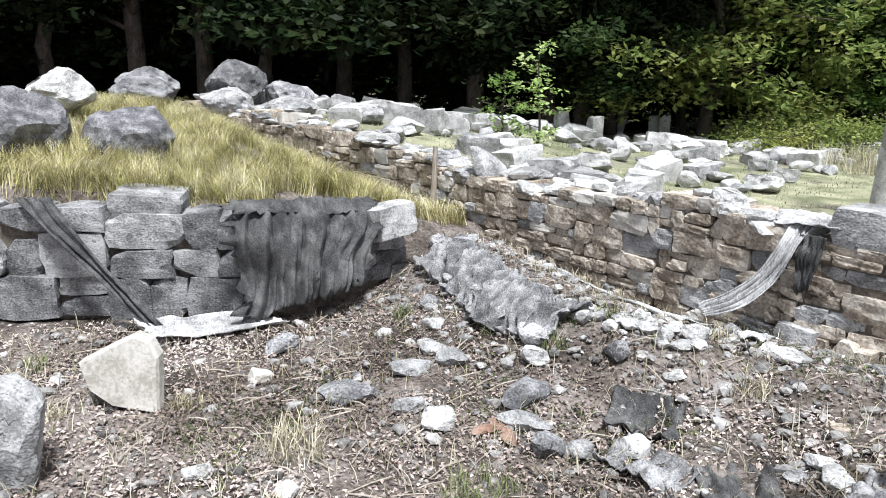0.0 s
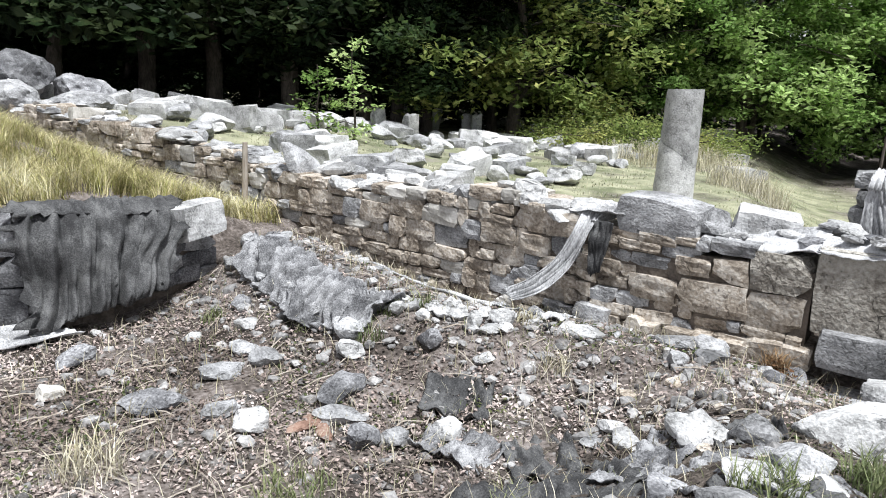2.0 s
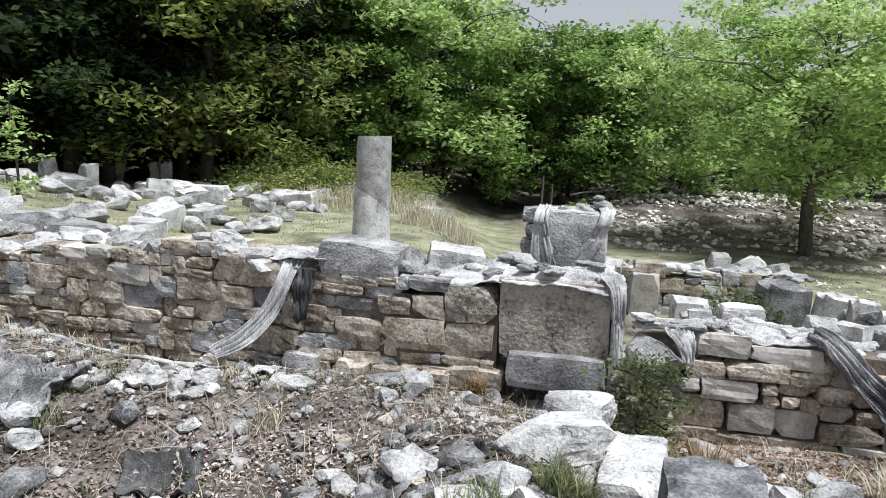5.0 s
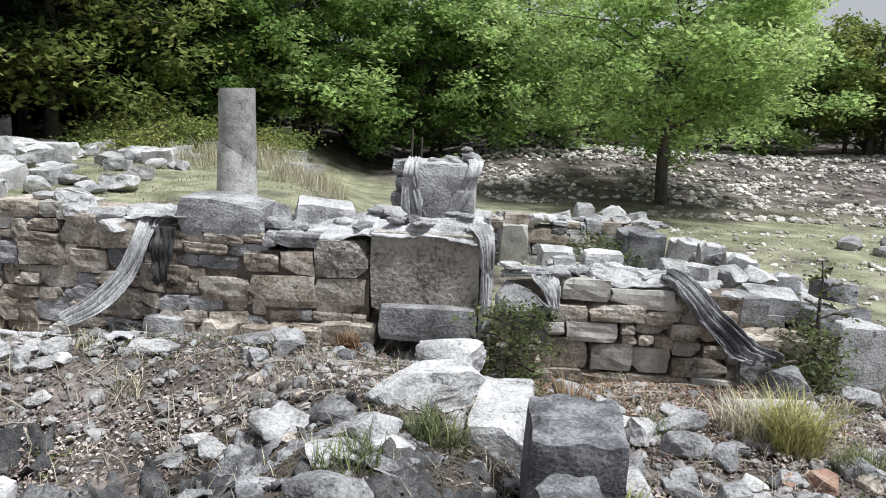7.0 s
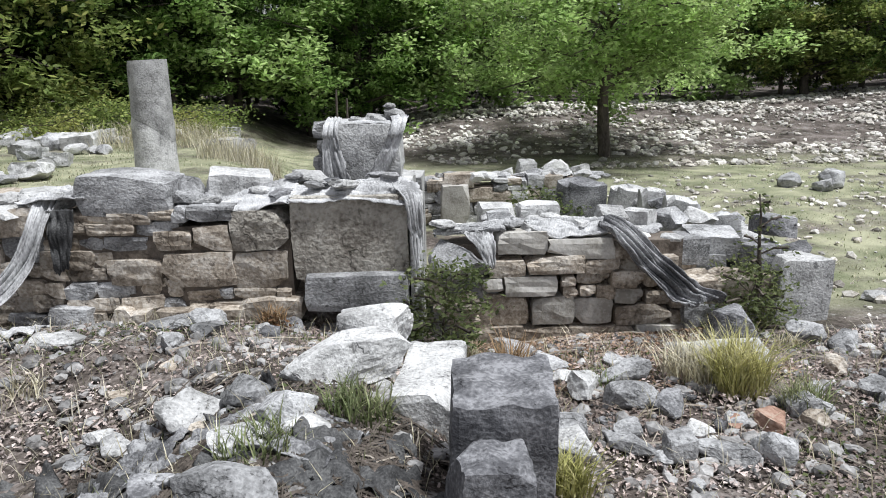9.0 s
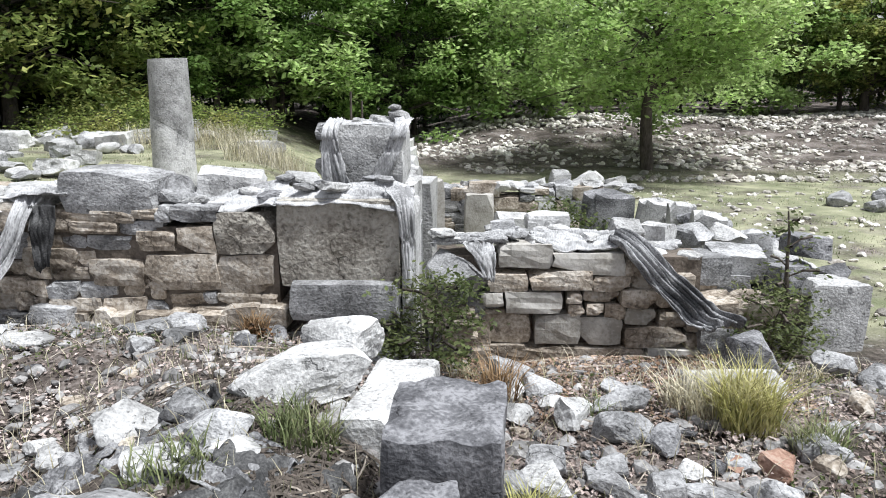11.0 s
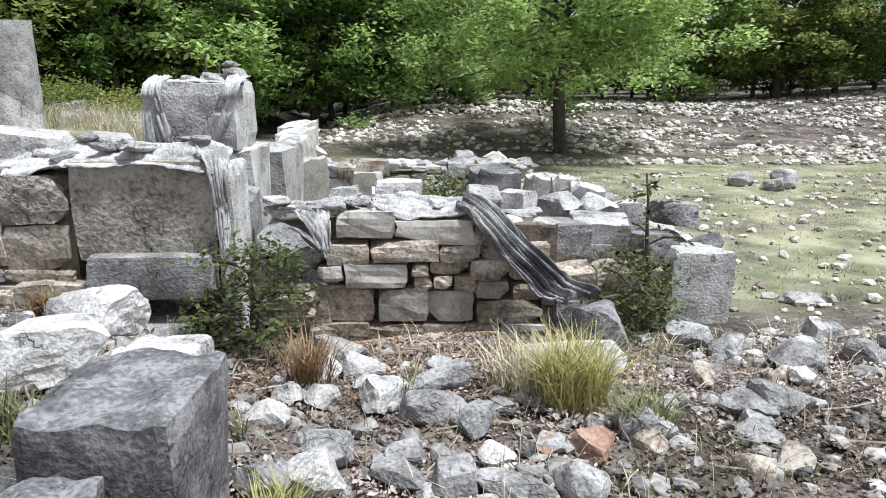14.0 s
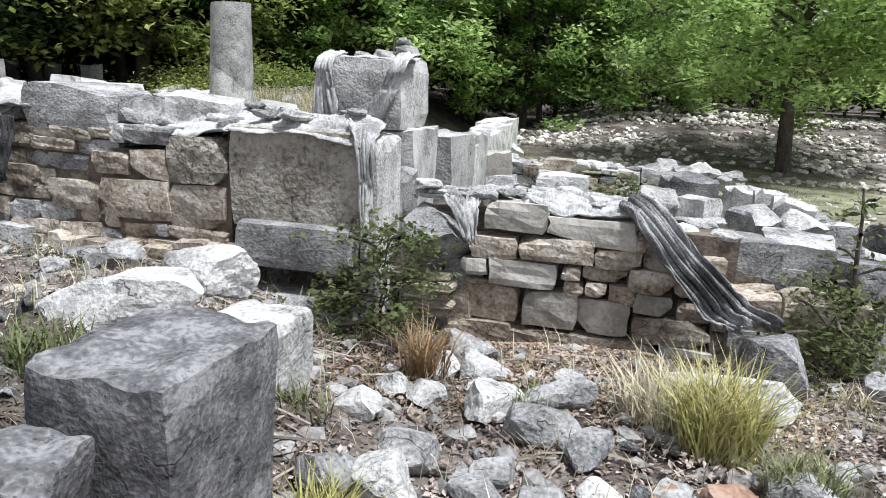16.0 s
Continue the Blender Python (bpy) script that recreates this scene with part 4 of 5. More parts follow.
for x, y, s in [(3.05, 5.05, 0.34), (3.3, 4.8, 0.4), (2.9, 5.4, 0.36), (3.5, 5.1, 0.32), (3.75, 4.95, 0.36), (2.75, 4.2, 0.3), (2.95, 4.25, 0.32), (2.24, 4.0, 0.34), (3.9, 5.6, 0.3), (4.2, 5.2, 0.36)]:
    rock(x, y, s, s * 0.75, s * 0.6, rs.choice(("lime", "pale", "lime")), rz=rs.uniform(0, 360))
rock(4.6, 7.15, 0.42, 0.3, 0.14, "pale", seed=1, label="flat white stone lying in the meadow")
for x, y, s in [(7.1, 14.1, 0.5), (7.75, 13.9, 0.6), (7.4, 13.5, 0.4)]:
    rock(x, y, s, s, s * 0.8, "lime", rz=rs.uniform(0, 360))
# broken stones of the mound
for x, y, sx, sy, sz, k, words in [
    (-1.04, 3.63, 0.28, 0.20, 0.21, "pale", "pale broken limestone rock on the mound"),
    (-0.68, 3.55, 0.31, 0.22, 0.22, "lime", "grey jagged limestone rock on the mound"),
    (-0.57, 3.00, 0.32, 0.23, 0.15, "pale", "flat pale limestone slab bedded in the mound"),
    (-0.34, 3.14, 0.22, 0.16, 0.10, "pale", "narrow white limestone flake on the mound"),
    (-0.40, 3.64, 0.11, 0.08, 0.10, "pale", "small rounded white stone on the mound"),
    (-0.07, 3.73, 0.15, 0.11, 0.10, "pale", "small pale angular stone beside the long rock"),
    (-1.30, 4.95, 0.25, 0.18, 0.15, "lime", "small grey stone below the wall")]:
    rock(x, y, sx, sy, sz, k, rz=rs.uniform(-25, 25), seed=int(60 + 10 * sx + 7 * y), detail=3, sink=0.2, label=words)
# left part of the room
tri = thing("boulder", "large cream triangular limestone slab propped on the ground", "rock", -4.60, 1.30, -0.50, rz=49.8)
bm = bmesh.new()
outline = [(0.02, 0.0), (0.0, 0.36), (-0.06, 0.46), (-0.16, 0.50), (-0.34, 0.41), (-0.52, 0.31), (-0.44, 0.14), (-0.28, 0.04)]
rims = [[bm.verts.new((x * s - 0.2 * (1 - s), y, z * s + 0.2 * (1 - s) + 0.3 * y)) for x, z in outline] for y, s in ((0.0, 0.95), (0.025, 1.0), (0.10, 1.0), (0.13, 0.93))]
bm.faces.new(rims[0]), bm.faces.new(list(reversed(rims[3])))
for p, q in zip(rims, rims[1:]):
    for k in range(8):
        bm.faces.new([p[k], q[k], q[(k + 1) % 8], p[(k + 1) % 8]])
bmesh.ops.recalc_face_normals(bm, faces=bm.faces[:])
part("body", bm, CREAM, tri)
tri.matrix_basis = pose(-4.60, 1.30, -0.50, -16, 0, 49.8)
rock(-4.95, 1.3, 0.34, 0.3, 0.3, "dark", seed=2)
rock(-4.06, 2.42, 0.44, 0.34, 0.16, "dark", rz=40, seed=23, detail=4, label="flat dark limestone rock")
rock(-4.35, 0.42, 0.6, 0.5, 0.75, "lime", rz=10, seed=24, detail=4, name="boulder", label="large pale grey boulder at the room's edge")
rock(-3.6, 0.35, 0.4, 0.4, 0.3, "lime", seed=25, detail=4, name="boulder")
rock(-3.35, 0.75, 0.3, 0.3, 0.2, "dark", seed=1)
rock(-2.75, 0.95, 0.4, 0.3, 0.2, "dark", seed=26, detail=4, rz=30)
rock(-3.25, 1.5, 0.15, 0.15, 0.13, "pale", seed=3)
rock(-2.2, 4.78, 0.36, 0.24, 0.10, "pale", seed=5, rz=5, label="flat white stone slab lying on the rubble")
rock(-1.62, 5.2, 0.4, 0.28, 0.12, "lime", seed=6, rz=12)
rock(-1.4, 5.25, 0.3, 0.22, 0.2, "lime", seed=1)
rock(-3.1, 2.9, 0.17, 0.12, 0.06, "brick", seed=1)
rock(-3.0, 3.0, 0.4, 0.2, 0.14, "lime", seed=3, rz=30)
for i in range(26):
    t = i / 26
    rock(-3.55 + 1.0 * t + rs.uniform(-0.15, 0.15), 4.12 + 0.45 * t + rs.uniform(-0.16, 0.16), *[rs.uniform(0.1, 0.22) for _ in range(2)], rs.uniform(0.06, 0.14), "pale", rz=rs.uniform(0, 360), sink=0.1, group="white rubble heap")
# stones lying on the crumpled strip along the ridge
for i in range(16):
    t = i / 16
    x, y, w = -5.3 + 1.9 * t + rs.uniform(-0.08, 0.08), 4.35 - 0.4 * t + rs.uniform(-0.28, 0.28), rs.uniform(0.12, 0.3)
    rock(x, y, w, w * 0.8, w * 0.6, rs.choice(("lime", "dark", "pale", "lime")), rz=rs.uniform(0, 360), rx=rs.uniform(-20, 20), z=gz(x, y) + 0.07, label="angular limestone piece lying on crumpled grey cloth")
# whiter lumps in the middle of the room, and the stony patch below the low wall
for x, y, sx, sy, sz, k in [(-4.24, 3.3, 0.28, 0.16, 0.1, "pale"), (-4.06, 2.99, 0.34, 0.26, 0.1, "lime"), (-3.95, 3.23, 0.24, 0.2, 0.16, "pale"), (-3.35, 2.65, 0.27, 0.2, 0.13, "pale"), (-3.63, 2.62, 0.22, 0.18, 0.1, "lime"),
                            (-3.43, 3.56, 0.2, 0.16, 0.14, "pale"), (-4.83, 3.26, 0.14, 0.1, 0.06, "pale"), (-2.55, 3.05, 0.16, 0.14, 0.1, "pale"), (-2.35, 3.3, 0.2, 0.16, 0.12, "pale"), (-1.5, 3.75, 0.2, 0.15, 0.1, "pale"),
                            (-1.36, 3.62, 0.2, 0.15, 0.1, "pale"), (-3.17, 3.23, 0.4, 0.22, 0.16, "dark"), (-2.98, 3.92, 0.2, 0.16, 0.16, "dark"), (-4.83, 3.75, 0.16, 0.14, 0.14, "dark"), (-5.1, 2.45, 0.26, 0.2, 0.14, "dark"),
                            (-3.1, 2.78, 0.14, 0.1, 0.06, "brick"), (-2.95, 2.86, 0.18, 0.1, 0.05, "brick"), (-2.7, 2.9, 0.2, 0.16, 0.14, "dark"), (-4.68, 2.07, 0.17, 0.14, 0.1, "cream"), (-3.7, 1.2, 0.14, 0.12, 0.1, "pale"),
                            (0.7, 3.55, 0.26, 0.2, 0.18, "lime"), (0.86, 3.6, 0.18, 0.24, 0.2, "pale"), (1.08, 4.4, 0.3, 0.16, 0.16, "pale"), (0.78, 4.4, 0.2, 0.16, 0.14, "pale"), (1.5, 4.08, 0.22, 0.18, 0.12, "dark"), (2.02, 4.75, 0.5, 0.28, 0.22, "pale"),
                            (1.6, 3.55, 0.28, 0.14, 0.12, "pale"), (1.98, 3.9, 0.2, 0.16, 0.1, "brick"), (1.78, 3.9, 0.14, 0.1, 0.08, "brick"), (1.86, 3.55, 0.24, 0.16, 0.16, "lime"), (1.2, 3.85, 0.2, 0.14, 0.12, "lime"), (1.18, 3.68, 0.34, 0.14, 0.1, "pale"),
                            (1.4, 3.6, 0.2, 0.16, 0.16, "lime"), (0.95, 4.85, 0.24, 0.2, 0.14, "pale"), (0.58, 4.1, 0.2, 0.2, 0.14, "pale"), (1.35, 4.5, 0.28, 0.16, 0.16, "lime"), (0.62, 4.45, 0.16, 0.14, 0.12, "pale"), (1.55, 3.8, 0.16, 0.14, 0.1, "pale")]:
    k = "lime" if k == "pale" and rs.random() < 0.45 else k
    rock(x, y, sx * 1.2, sy * 1.2, sz * 1.15, k, rz=rs.uniform(0, 360), rx=rs.uniform(-8, 8), ry=rs.uniform(-8, 8), sink=0.2)
# boulders above the terrace
for x, y, z, sx, sy, sz, k, s in [(-8.5, 2.45, 0.86, 1.0, 1.0, 1.0, "block", 40), (-8.6, 1.35, 0.96, 1.1, 1.0, 1.0, "block", 41), (-9.8, 2.1, 1.35, 0.8, 0.7, 0.6, "pale", 42), (-8.2, 0.75, 0.93, 0.9, 0.8, 0.8, "block", 43),
                                  (-8.5, 3.05, 0.64, 0.36, 0.34, 0.36, "block", 44), (-7.9, 1.9, 0.66, 0.5, 0.4, 0.2, "pale", 45), (-8.2, 2.4, 0.66, 0.3, 0.3, 0.2, "pale", 46),
                                  (-14.2, 6.3, 1.35, 1.5, 1.2, 1.0, "dark", 47), (-13.6, 7.2, 1.1, 1.3, 1.1, 0.8, "dark", 48), (-13.3, 5.7, 1.05, 1.2, 1.0, 0.6, "lime", 49), (-12.6, 6.6, 0.95, 1.2, 1.0, 0.5, "lime", 50),
                                  (-12.0, 7.6, 0.7, 1.3, 1.0, 0.5, "lime", 51), (-14.5, 4.6, 1.2, 1.4, 1.0, 0.6, "dark", 52), (-15.4, 3.4, 1.2, 1.5, 1.2, 0.8, "dark", 53), (-16, 5.2, 1.3, 1.4, 1.2, 0.8, "dark", 54), (-14, 3.2, 1.1, 1.2, 1.0, 0.5, "lime", 55)]:
    rock(x, y, sx, sy, sz, k, rz=s * 37 % 360, z=z, seed=s, detail=4, name="boulder", label={"dark": "dark weathered boulder of a tumbled outcrop", "block": "large weathered grey boulder set in dry grass", "lime": "large grey rounded limestone boulder", "pale": "pale limestone boulder in dry grass"}[k], group="boulders")
# far ruins behind the long wall
for i in range(260):
    x, y = rs.uniform(-18, -5.2), rs.uniform(6.3, 18)
    if y - 7 > (x + 19) * 1.15:
        continue
    s = rs.uniform(0.22, 0.75)
    b = link_part("fallen_block", rs.choice((BLOCKS if rs.random() < 0.5 else ROCKS)[rs.choice(("pale", "lime", "pale"))]), None, rot_scale(x, y, gz(x, y) + s * 0.16, s, s * rs.uniform(0.6, 1), s * rs.uniform(0.35, 0.7), rs.uniform(-12, 12), rs.uniform(-12, 12), rs.uniform(0, 360)))
    tagged(b, "pale fallen limestone block among the ruins", "stone block", "fallen blocks")
for x, y, h, w in [(-14.6, 19.3, 1.3, 0.5), (-13.6, 19.6, 1.2, 0.5), (-12.0, 19, 0.9, 0.4), (-11.4, 18.6, 0.95, 0.35), (-12.3, 15.5, 0.9, 0.5), (-11.2, 15.4, 0.85, 0.5), (-9.3, 15.2, 0.6, 0.8), (-13.2, 17.4, 0.8, 0.5)]:
    b = link_part("standing_stone", rs.choice(BLOCKS["pale"]), None, rot_scale(x, y - 1.5, gz(x, y - 1.5) + h * 0.36 - 0.05, w * 0.66, w * 0.5, h * 0.72, rs.uniform(-5, 5), rs.uniform(-8, 8), rs.uniform(0, 90)))
    tagged(b, "upright pale stone stump among the ruins", "standing stone", "stone stumps")
for x, y, w in [(-9.8, 22, 2.0), (-11, 21, 1.6), (-7, 24, 1.4), (-5.0, 19.2, 0.5), (-3.45, 13.9, 0.7), (-8.5, 14.2, 0.8), (-13.4, 21.5, 1.6)]:
    b = link_part("fallen_block", rs.choice(BLOCKS["pale"]), None, rot_scale(x, y, gz(x, y) + 0.14, w, 0.6, 0.34, 0, rs.uniform(-3, 3), rs.uniform(0, 60)))
    tagged(b, "long white limestone block lying in the meadow", "stone block", "fallen blocks")
for x, y, s, k in [(2.1, 14.6, 0.6, "pale"), (2.6, 14.3, 0.7, "pale"), (1.6, 14.2, 0.5, "pale"), (3.1, 14.6, 0.5, "pale"), (-1.4, 17.5, 0.7, "pale"), (-1.0, 16.8, 0.6, "pale")]:
    rock(x, y, s, s * 0.8, s * 0.9, k, rz=rs.uniform(0, 360), sink=-0.1)
# old wooden stake by the long wall
stake = thing("wooden_stake", "bleached wooden stake leaning on the ruined wall", "stake", -6.75, 5.35, 0.0)
bm = bmesh.new()
bmesh.ops.create_cone(bm, segments=8, radius1=0.04, radius2=0.028, depth=0.85, cap_ends=True)
for v in bm.verts:
    v.co += Vector((0.02 * math.sin(v.co.z * 5), 0, 0.42))
part("pole", bm, WOOD, stake)


# ---- scattered small stuff ----
def scatter(name, label, n, place, maker, material, category):
    """Many small pieces joined into one object."""
    vs, fs = [], []
    for _ in range(n):
        x, y = place()
        v, q = maker(x, y)
        o = len(vs)
        vs += v
        fs += [[i + o for i in f] for f in q]
    ob = new(name, raw_mesh(name, vs, fs, material))
    return tagged(ob, label, category, kind="stuff")


rg = random.Random(21)
base_pebbles = []
for s in range(5):
    bm = bmesh.new()
    bmesh.ops.create_icosphere(bm, subdivisions=1, radius=0.5)
    chop(bm, random.Random(s + 400), 6, (0.28, 0.42))
    bm.verts.ensure_lookup_table()
    base_pebbles.append(([v.co.copy() for v in bm.verts], [[v.index for v in f.verts] for f in bm.faces]))
    bm.free()


def pebble(lo, hi):
    def make(x, y):
        v, f = rg.choice(base_pebbles)
        s = lo + (hi - lo) * rg.random() ** 2.5
        m = pose(x, y, gz(x, y) + s * 0.12, rg.uniform(-20, 20), rg.uniform(-20, 20), rg.uniform(0, 360)) @ Matrix.Diagonal((s, s * rg.uniform(0.5, 1), s * rg.uniform(0.3, 0.7), 1))
        return [m @ p for p in v], f
    return make


def in_room():
    while True:
        x, y = rg.uniform(-6.6, 5.0) + rg.gauss(0, 0.3), rg.uniform(-0.4, 5.7) - abs(rg.gauss(0, 0.6)) * (rg.random() < 0.4)
        if y < 5.68 and x > wall_x(y) + 0.1 and (x - 0.5) ** 2 + (y - 3) ** 2 > 0.08:
            return x, y


def ridge_spot():
    while True:
        x, y = in_room()
        if x > 0.6 or gz(x, y) > -0.4:
            return x, y


scatter("gravel", "pale limestone chips and pebbles strewn over the soil", 5600, lambda: ridge_spot() if rg.random() < 0.65 else in_room(), pebble(0.02, 0.16), mat("pale_chips", [(0.16, 0.156, 0.152), (0.288, 0.28, 0.276), (0.416, 0.408, 0.4)], 4, bump=0.3, jitter=0.35, island=True), "gravel")
scatter("gravel", "grey and brown limestone chips strewn over the soil", 4200, in_room, pebble(0.02, 0.13), mat("grey_chips", [(0.07, 0.066, 0.063), (0.17, 0.16, 0.154), (0.34, 0.325, 0.32)], 4, bump=0.3, jitter=0.5, island=True), "gravel")
for i in range(270):
    x, y = ridge_spot()
    s = 0.07 + 0.17 * rs.random() ** 2
    if x > 0.6 and y < 2.3 or (x + 0.1) ** 2 + (y - 0.5) ** 2 < 1.2:
        continue
    rock(x, y, s, s * rs.uniform(0.6, 1), s * rs.uniform(0.4, 0.75), rs.choice(("pale", "lime", "lime", "dark", "dark", "tan", "lime", "pale") + (("brick",) if rs.random() < 0.12 else ())), rz=rs.uniform(0, 360), rx=rs.uniform(-15, 15), ry=rs.uniform(-15, 15))


def litter_spot():
    while True:
        x, y = in_room()
        if gz(x, y) < -0.3 or rg.random() < 0.45:
            return x, y


def litter_leaf(x, y):
    s = rg.uniform(0.006, 0.022)
    m = pose(x, y, gz(x, y) + rg.uniform(0.005, 0.035), rg.uniform(-35, 35), rg.uniform(-35, 35), rg.uniform(0, 360))
    return [m @ Vector(p) for p in ((-s, 0, 0), (0.2 * s, -s * 0.6, s * 0.25), (s, 0, 0.1 * s), (-0.1 * s, s * 0.55, s * 0.3))], [(0, 1, 2, 3)]


scatter("leaf_litter", "dry brown fallen leaves lying over the soil", 100000, litter_spot, litter_leaf, LITTER, "leaf litter")


def twig(lo, hi):
    """A thin three-sided stem lying on the ground."""
    def make(x, y):
        n, a, r = rg.uniform(lo, hi), rg.uniform(0, 6.283), rg.uniform(0.002, 0.005)
        pts = []
        for k in (-0.5, 0.0, 0.5):
            px, py = x + math.cos(a) * n * k, y + math.sin(a) * n * k
            q = gz(px, py) + 0.02 + (0.02 if k == 0 else rg.uniform(0, 0.02))
            pts += [(px - math.sin(a) * r, py + math.cos(a) * r, q), (px + math.sin(a) * r, py - math.cos(a) * r, q), (px, py, q + 1.6 * r)]
            a += rg.uniform(-0.12, 0.12)
        return pts, [(i + j, i + (j + 1) % 3, i + 3 + (j + 1) % 3, i + 3 + j) for i in (0, 3) for j in range(3)]
    return make


def blade(h, w, bend, lie=0.0):
    """A tapering blade; lie turns neighbours the same way, as in tussocks."""
    def make(x, y):
        z = gz(x, y) - 0.01
        hh = h * rg.uniform(0.5, 1.15)
        a = lie * 9 * noise.noise((x * 3, y * 3, 3)) + rg.uniform(0, 6.283) * (1 - 0.75 * (lie > 0))
        dx, dy = math.cos(a), math.sin(a)
        b = bend * hh * rg.uniform(0.2, 1.2)
        w2 = w * rg.uniform(0.6, 1.2)
        px, py = -dy * w2, dx * w2
        return [(x - px, y - py, z), (x + px, y + py, z), (x + dx * b * 0.35 + px * 0.7, y + dy * b * 0.35 + py * 0.7, z + hh * 0.6), (x + dx * b * 0.35 - px * 0.7, y + dy * b * 0.35 - py * 0.7, z + hh * 0.6),
                (x + dx * b, y + dy * b, z + hh * 0.95)], [(0, 1, 2, 3), (3, 2, 4)]
    return make


def terrace_spot():
    while True:
        x, y = rg.uniform(-11.5, -5.6), rg.uniform(0.2, 5.3)
        if x < wall_x(y) - 0.35 and noise.noise((x * 1.2, y * 1.2, 9)) > -0.22:
            return x + rg.gauss(0, 0.05), y + rg.gauss(0, 0.05)


scatter("dry_grass", "long straw-yellow grass covering the terrace", 30000, terrace_spot, blade(0.28, 0.004, 1.0, 1.0), GOLDGRASS, "grass")
scatter("dry_grass", "green and yellow grass covering the terrace", 22000, terrace_spot, blade(0.28, 0.004, 1.0, 1.0), YELLOWGRASS, "grass")


def meadow_spot():
    while True:
        x, y = rg.uniform(-12, 12), 6.4 + 18 * rg.random() ** 1.3
        if noise.noise((x * 0.7, y * 0.7, 2)) > -0.25 and not (-0.8 < x < 3 and y < 11.5):
            return x, y


scatter("meadow_grass", "short green meadow grass with dry blades", 22000, meadow_spot, blade(0.05, 0.006, 1.2), GREENGRASS, "grass")
scatter("meadow_grass", "short straw-coloured meadow grass", 16000, meadow_spot, blade(0.06, 0.005, 1.2), STRAW, "grass")


scatter("leaf_litter", "rusty dry leaves heaped at the low wall's foot", 7000, lambda: (rg.uniform(0.3, 2.5), 5.85 - 1.5 * rg.random() ** 1.5), litter_leaf, RUSTLITTER, "leaf litter")
scatter("sparse_grass", "sparse dry grass blades in the stony soil", 10000, in_room, blade(0.15, 0.003, 0.9), STRAW, "grass")
scatter("sparse_grass", "sparse green grass blades in the stony soil", 3500, in_room, blade(0.10, 0.003, 0.9), GREENGRASS, "grass")


scatter("twigs", "thin bleached twigs and dead stems strewn over the soil", 1300, in_room, twig(0.05, 0.3), WOOD, "twigs")
scatter("twigs", "dark dead stems matted on the rubble mound", 2200, lambda: (rg.gauss(-0.75, 0.55), rg.gauss(2.95, 0.4)), twig(0.06, 0.34), BARK, "twigs")


def patch_spot():
    while True:
        x, y = in_room()
        if noise.noise((x * 1.1, y * 1.1, 17)) > 0.18:
            return x, y


scatter("weed_mat", "low dull green weeds matting the soil in patches", 9000, patch_spot, litter_leaf, LEAF_BUSH, "weeds")


def east_spot():
    return rg.uniform(3.4, 11), rg.uniform(4.8, 16)


scatter("gravel", "white stones strewn over the meadow", 1500, east_spot, pebble(0.02, 0.2), BANK, "gravel")


def clump(cx, cy, r):
    def place():
        a, d = rg.uniform(0, 6.283), r * math.sqrt(rg.random())
        return cx + math.cos(a) * d, cy + math.sin(a) * d
    return place


def tuft(x, y, r, h, n, material, label):
    ob = scatter("grass_tuft", label, n, clump(x, y, r), blade(h, 0.005, 0.9), material, "grass")
    ob["kind"] = ""
    del ob["kind"]
    return ob


tuft(2.0, 4.36, 0.17, 0.34, 620, YELLOWGRASS, "green-yellow grass tuft growing in the rubble")
tuft(1.82, 4.56, 0.22, 0.26, 460, STRAW, "pale straw grass tuft growing in the rubble")
tuft(2.24, 4.04, 0.13, 0.2, 260, GREENGRASS, "green grass tuft growing in the rubble")
tuft(0.68, 4.72, 0.10, 0.30, 200, RUSTGRASS, "rust-coloured dry grass tuft")
tuft(0.80, 3.3, 0.09, 0.22, 260, YELLOWGRASS, "yellow-green grass tuft beside the big dark block")
tuft(-0.5, 2.95, 0.16, 0.16, 220, GREENGRASS, "green grass tuft on the mound")
tuft(-0.15, 3.35, 0.16, 0.18, 240, GREENGRASS, "green grass tuft on the mound")
tuft(-3.6, 1.75, 0.18, 0.24, 170, STRAW, "thin straw-yellow grass tuft in the soil")
tuft(-3.0, 1.3, 0.14, 0.2, 130, STRAW, "thin straw-yellow grass tuft in the soil")
tuft(-2.6, 2.3, 0.2, 0.14, 200, GREENGRASS, "low green grass tuft in the soil")
tuft(-0.95, 5.3, 0.08, 0.2, 120, RUSTGRASS, "rusty dry weed at the wall's foot")
tuft(-3.1, 13.0, 0.7, 0.5, 700, STRAW, "tall pale dry grass in the meadow")
tuft(-5.2, 15.5, 1.6, 0.5, 1200, STRAW, "tall pale dry grass in the meadow")
tuft(3.9, 9.5, 0.4, 0.3, 500, YELLOWGRASS, "yellow-green grass hummock in the meadow")
for i in range(26):
    x, y = in_room()
    tuft(x, y, 0.1, 0.14, 60, rs.choice((GREENGRASS, STRAW)), "small grass tuft growing in the stony soil")


# stony bank in front of the wood
def bank_spot():
    while True:
        x, y = rg.uniform(-2, 30), rg.uniform(17, 31)
        if noise.noise((x * 0.22, y * 0.5, 6)) < -0.12 and rg.random() < 0.8:
            continue
        if y > 20 - 0.08 * x + 2 * noise.noise((x * 0.3, y * 0.3, 1)) or (y > 17.5 and abs(y - 18.6 + 0.1 * x) < 0.8 and x > 4):
            return x, y


scatter("stone_bank", "bank of white limestone rubble before the wood", 13000, bank_spot, pebble(0.04, 0.34), BANK, "rubble")


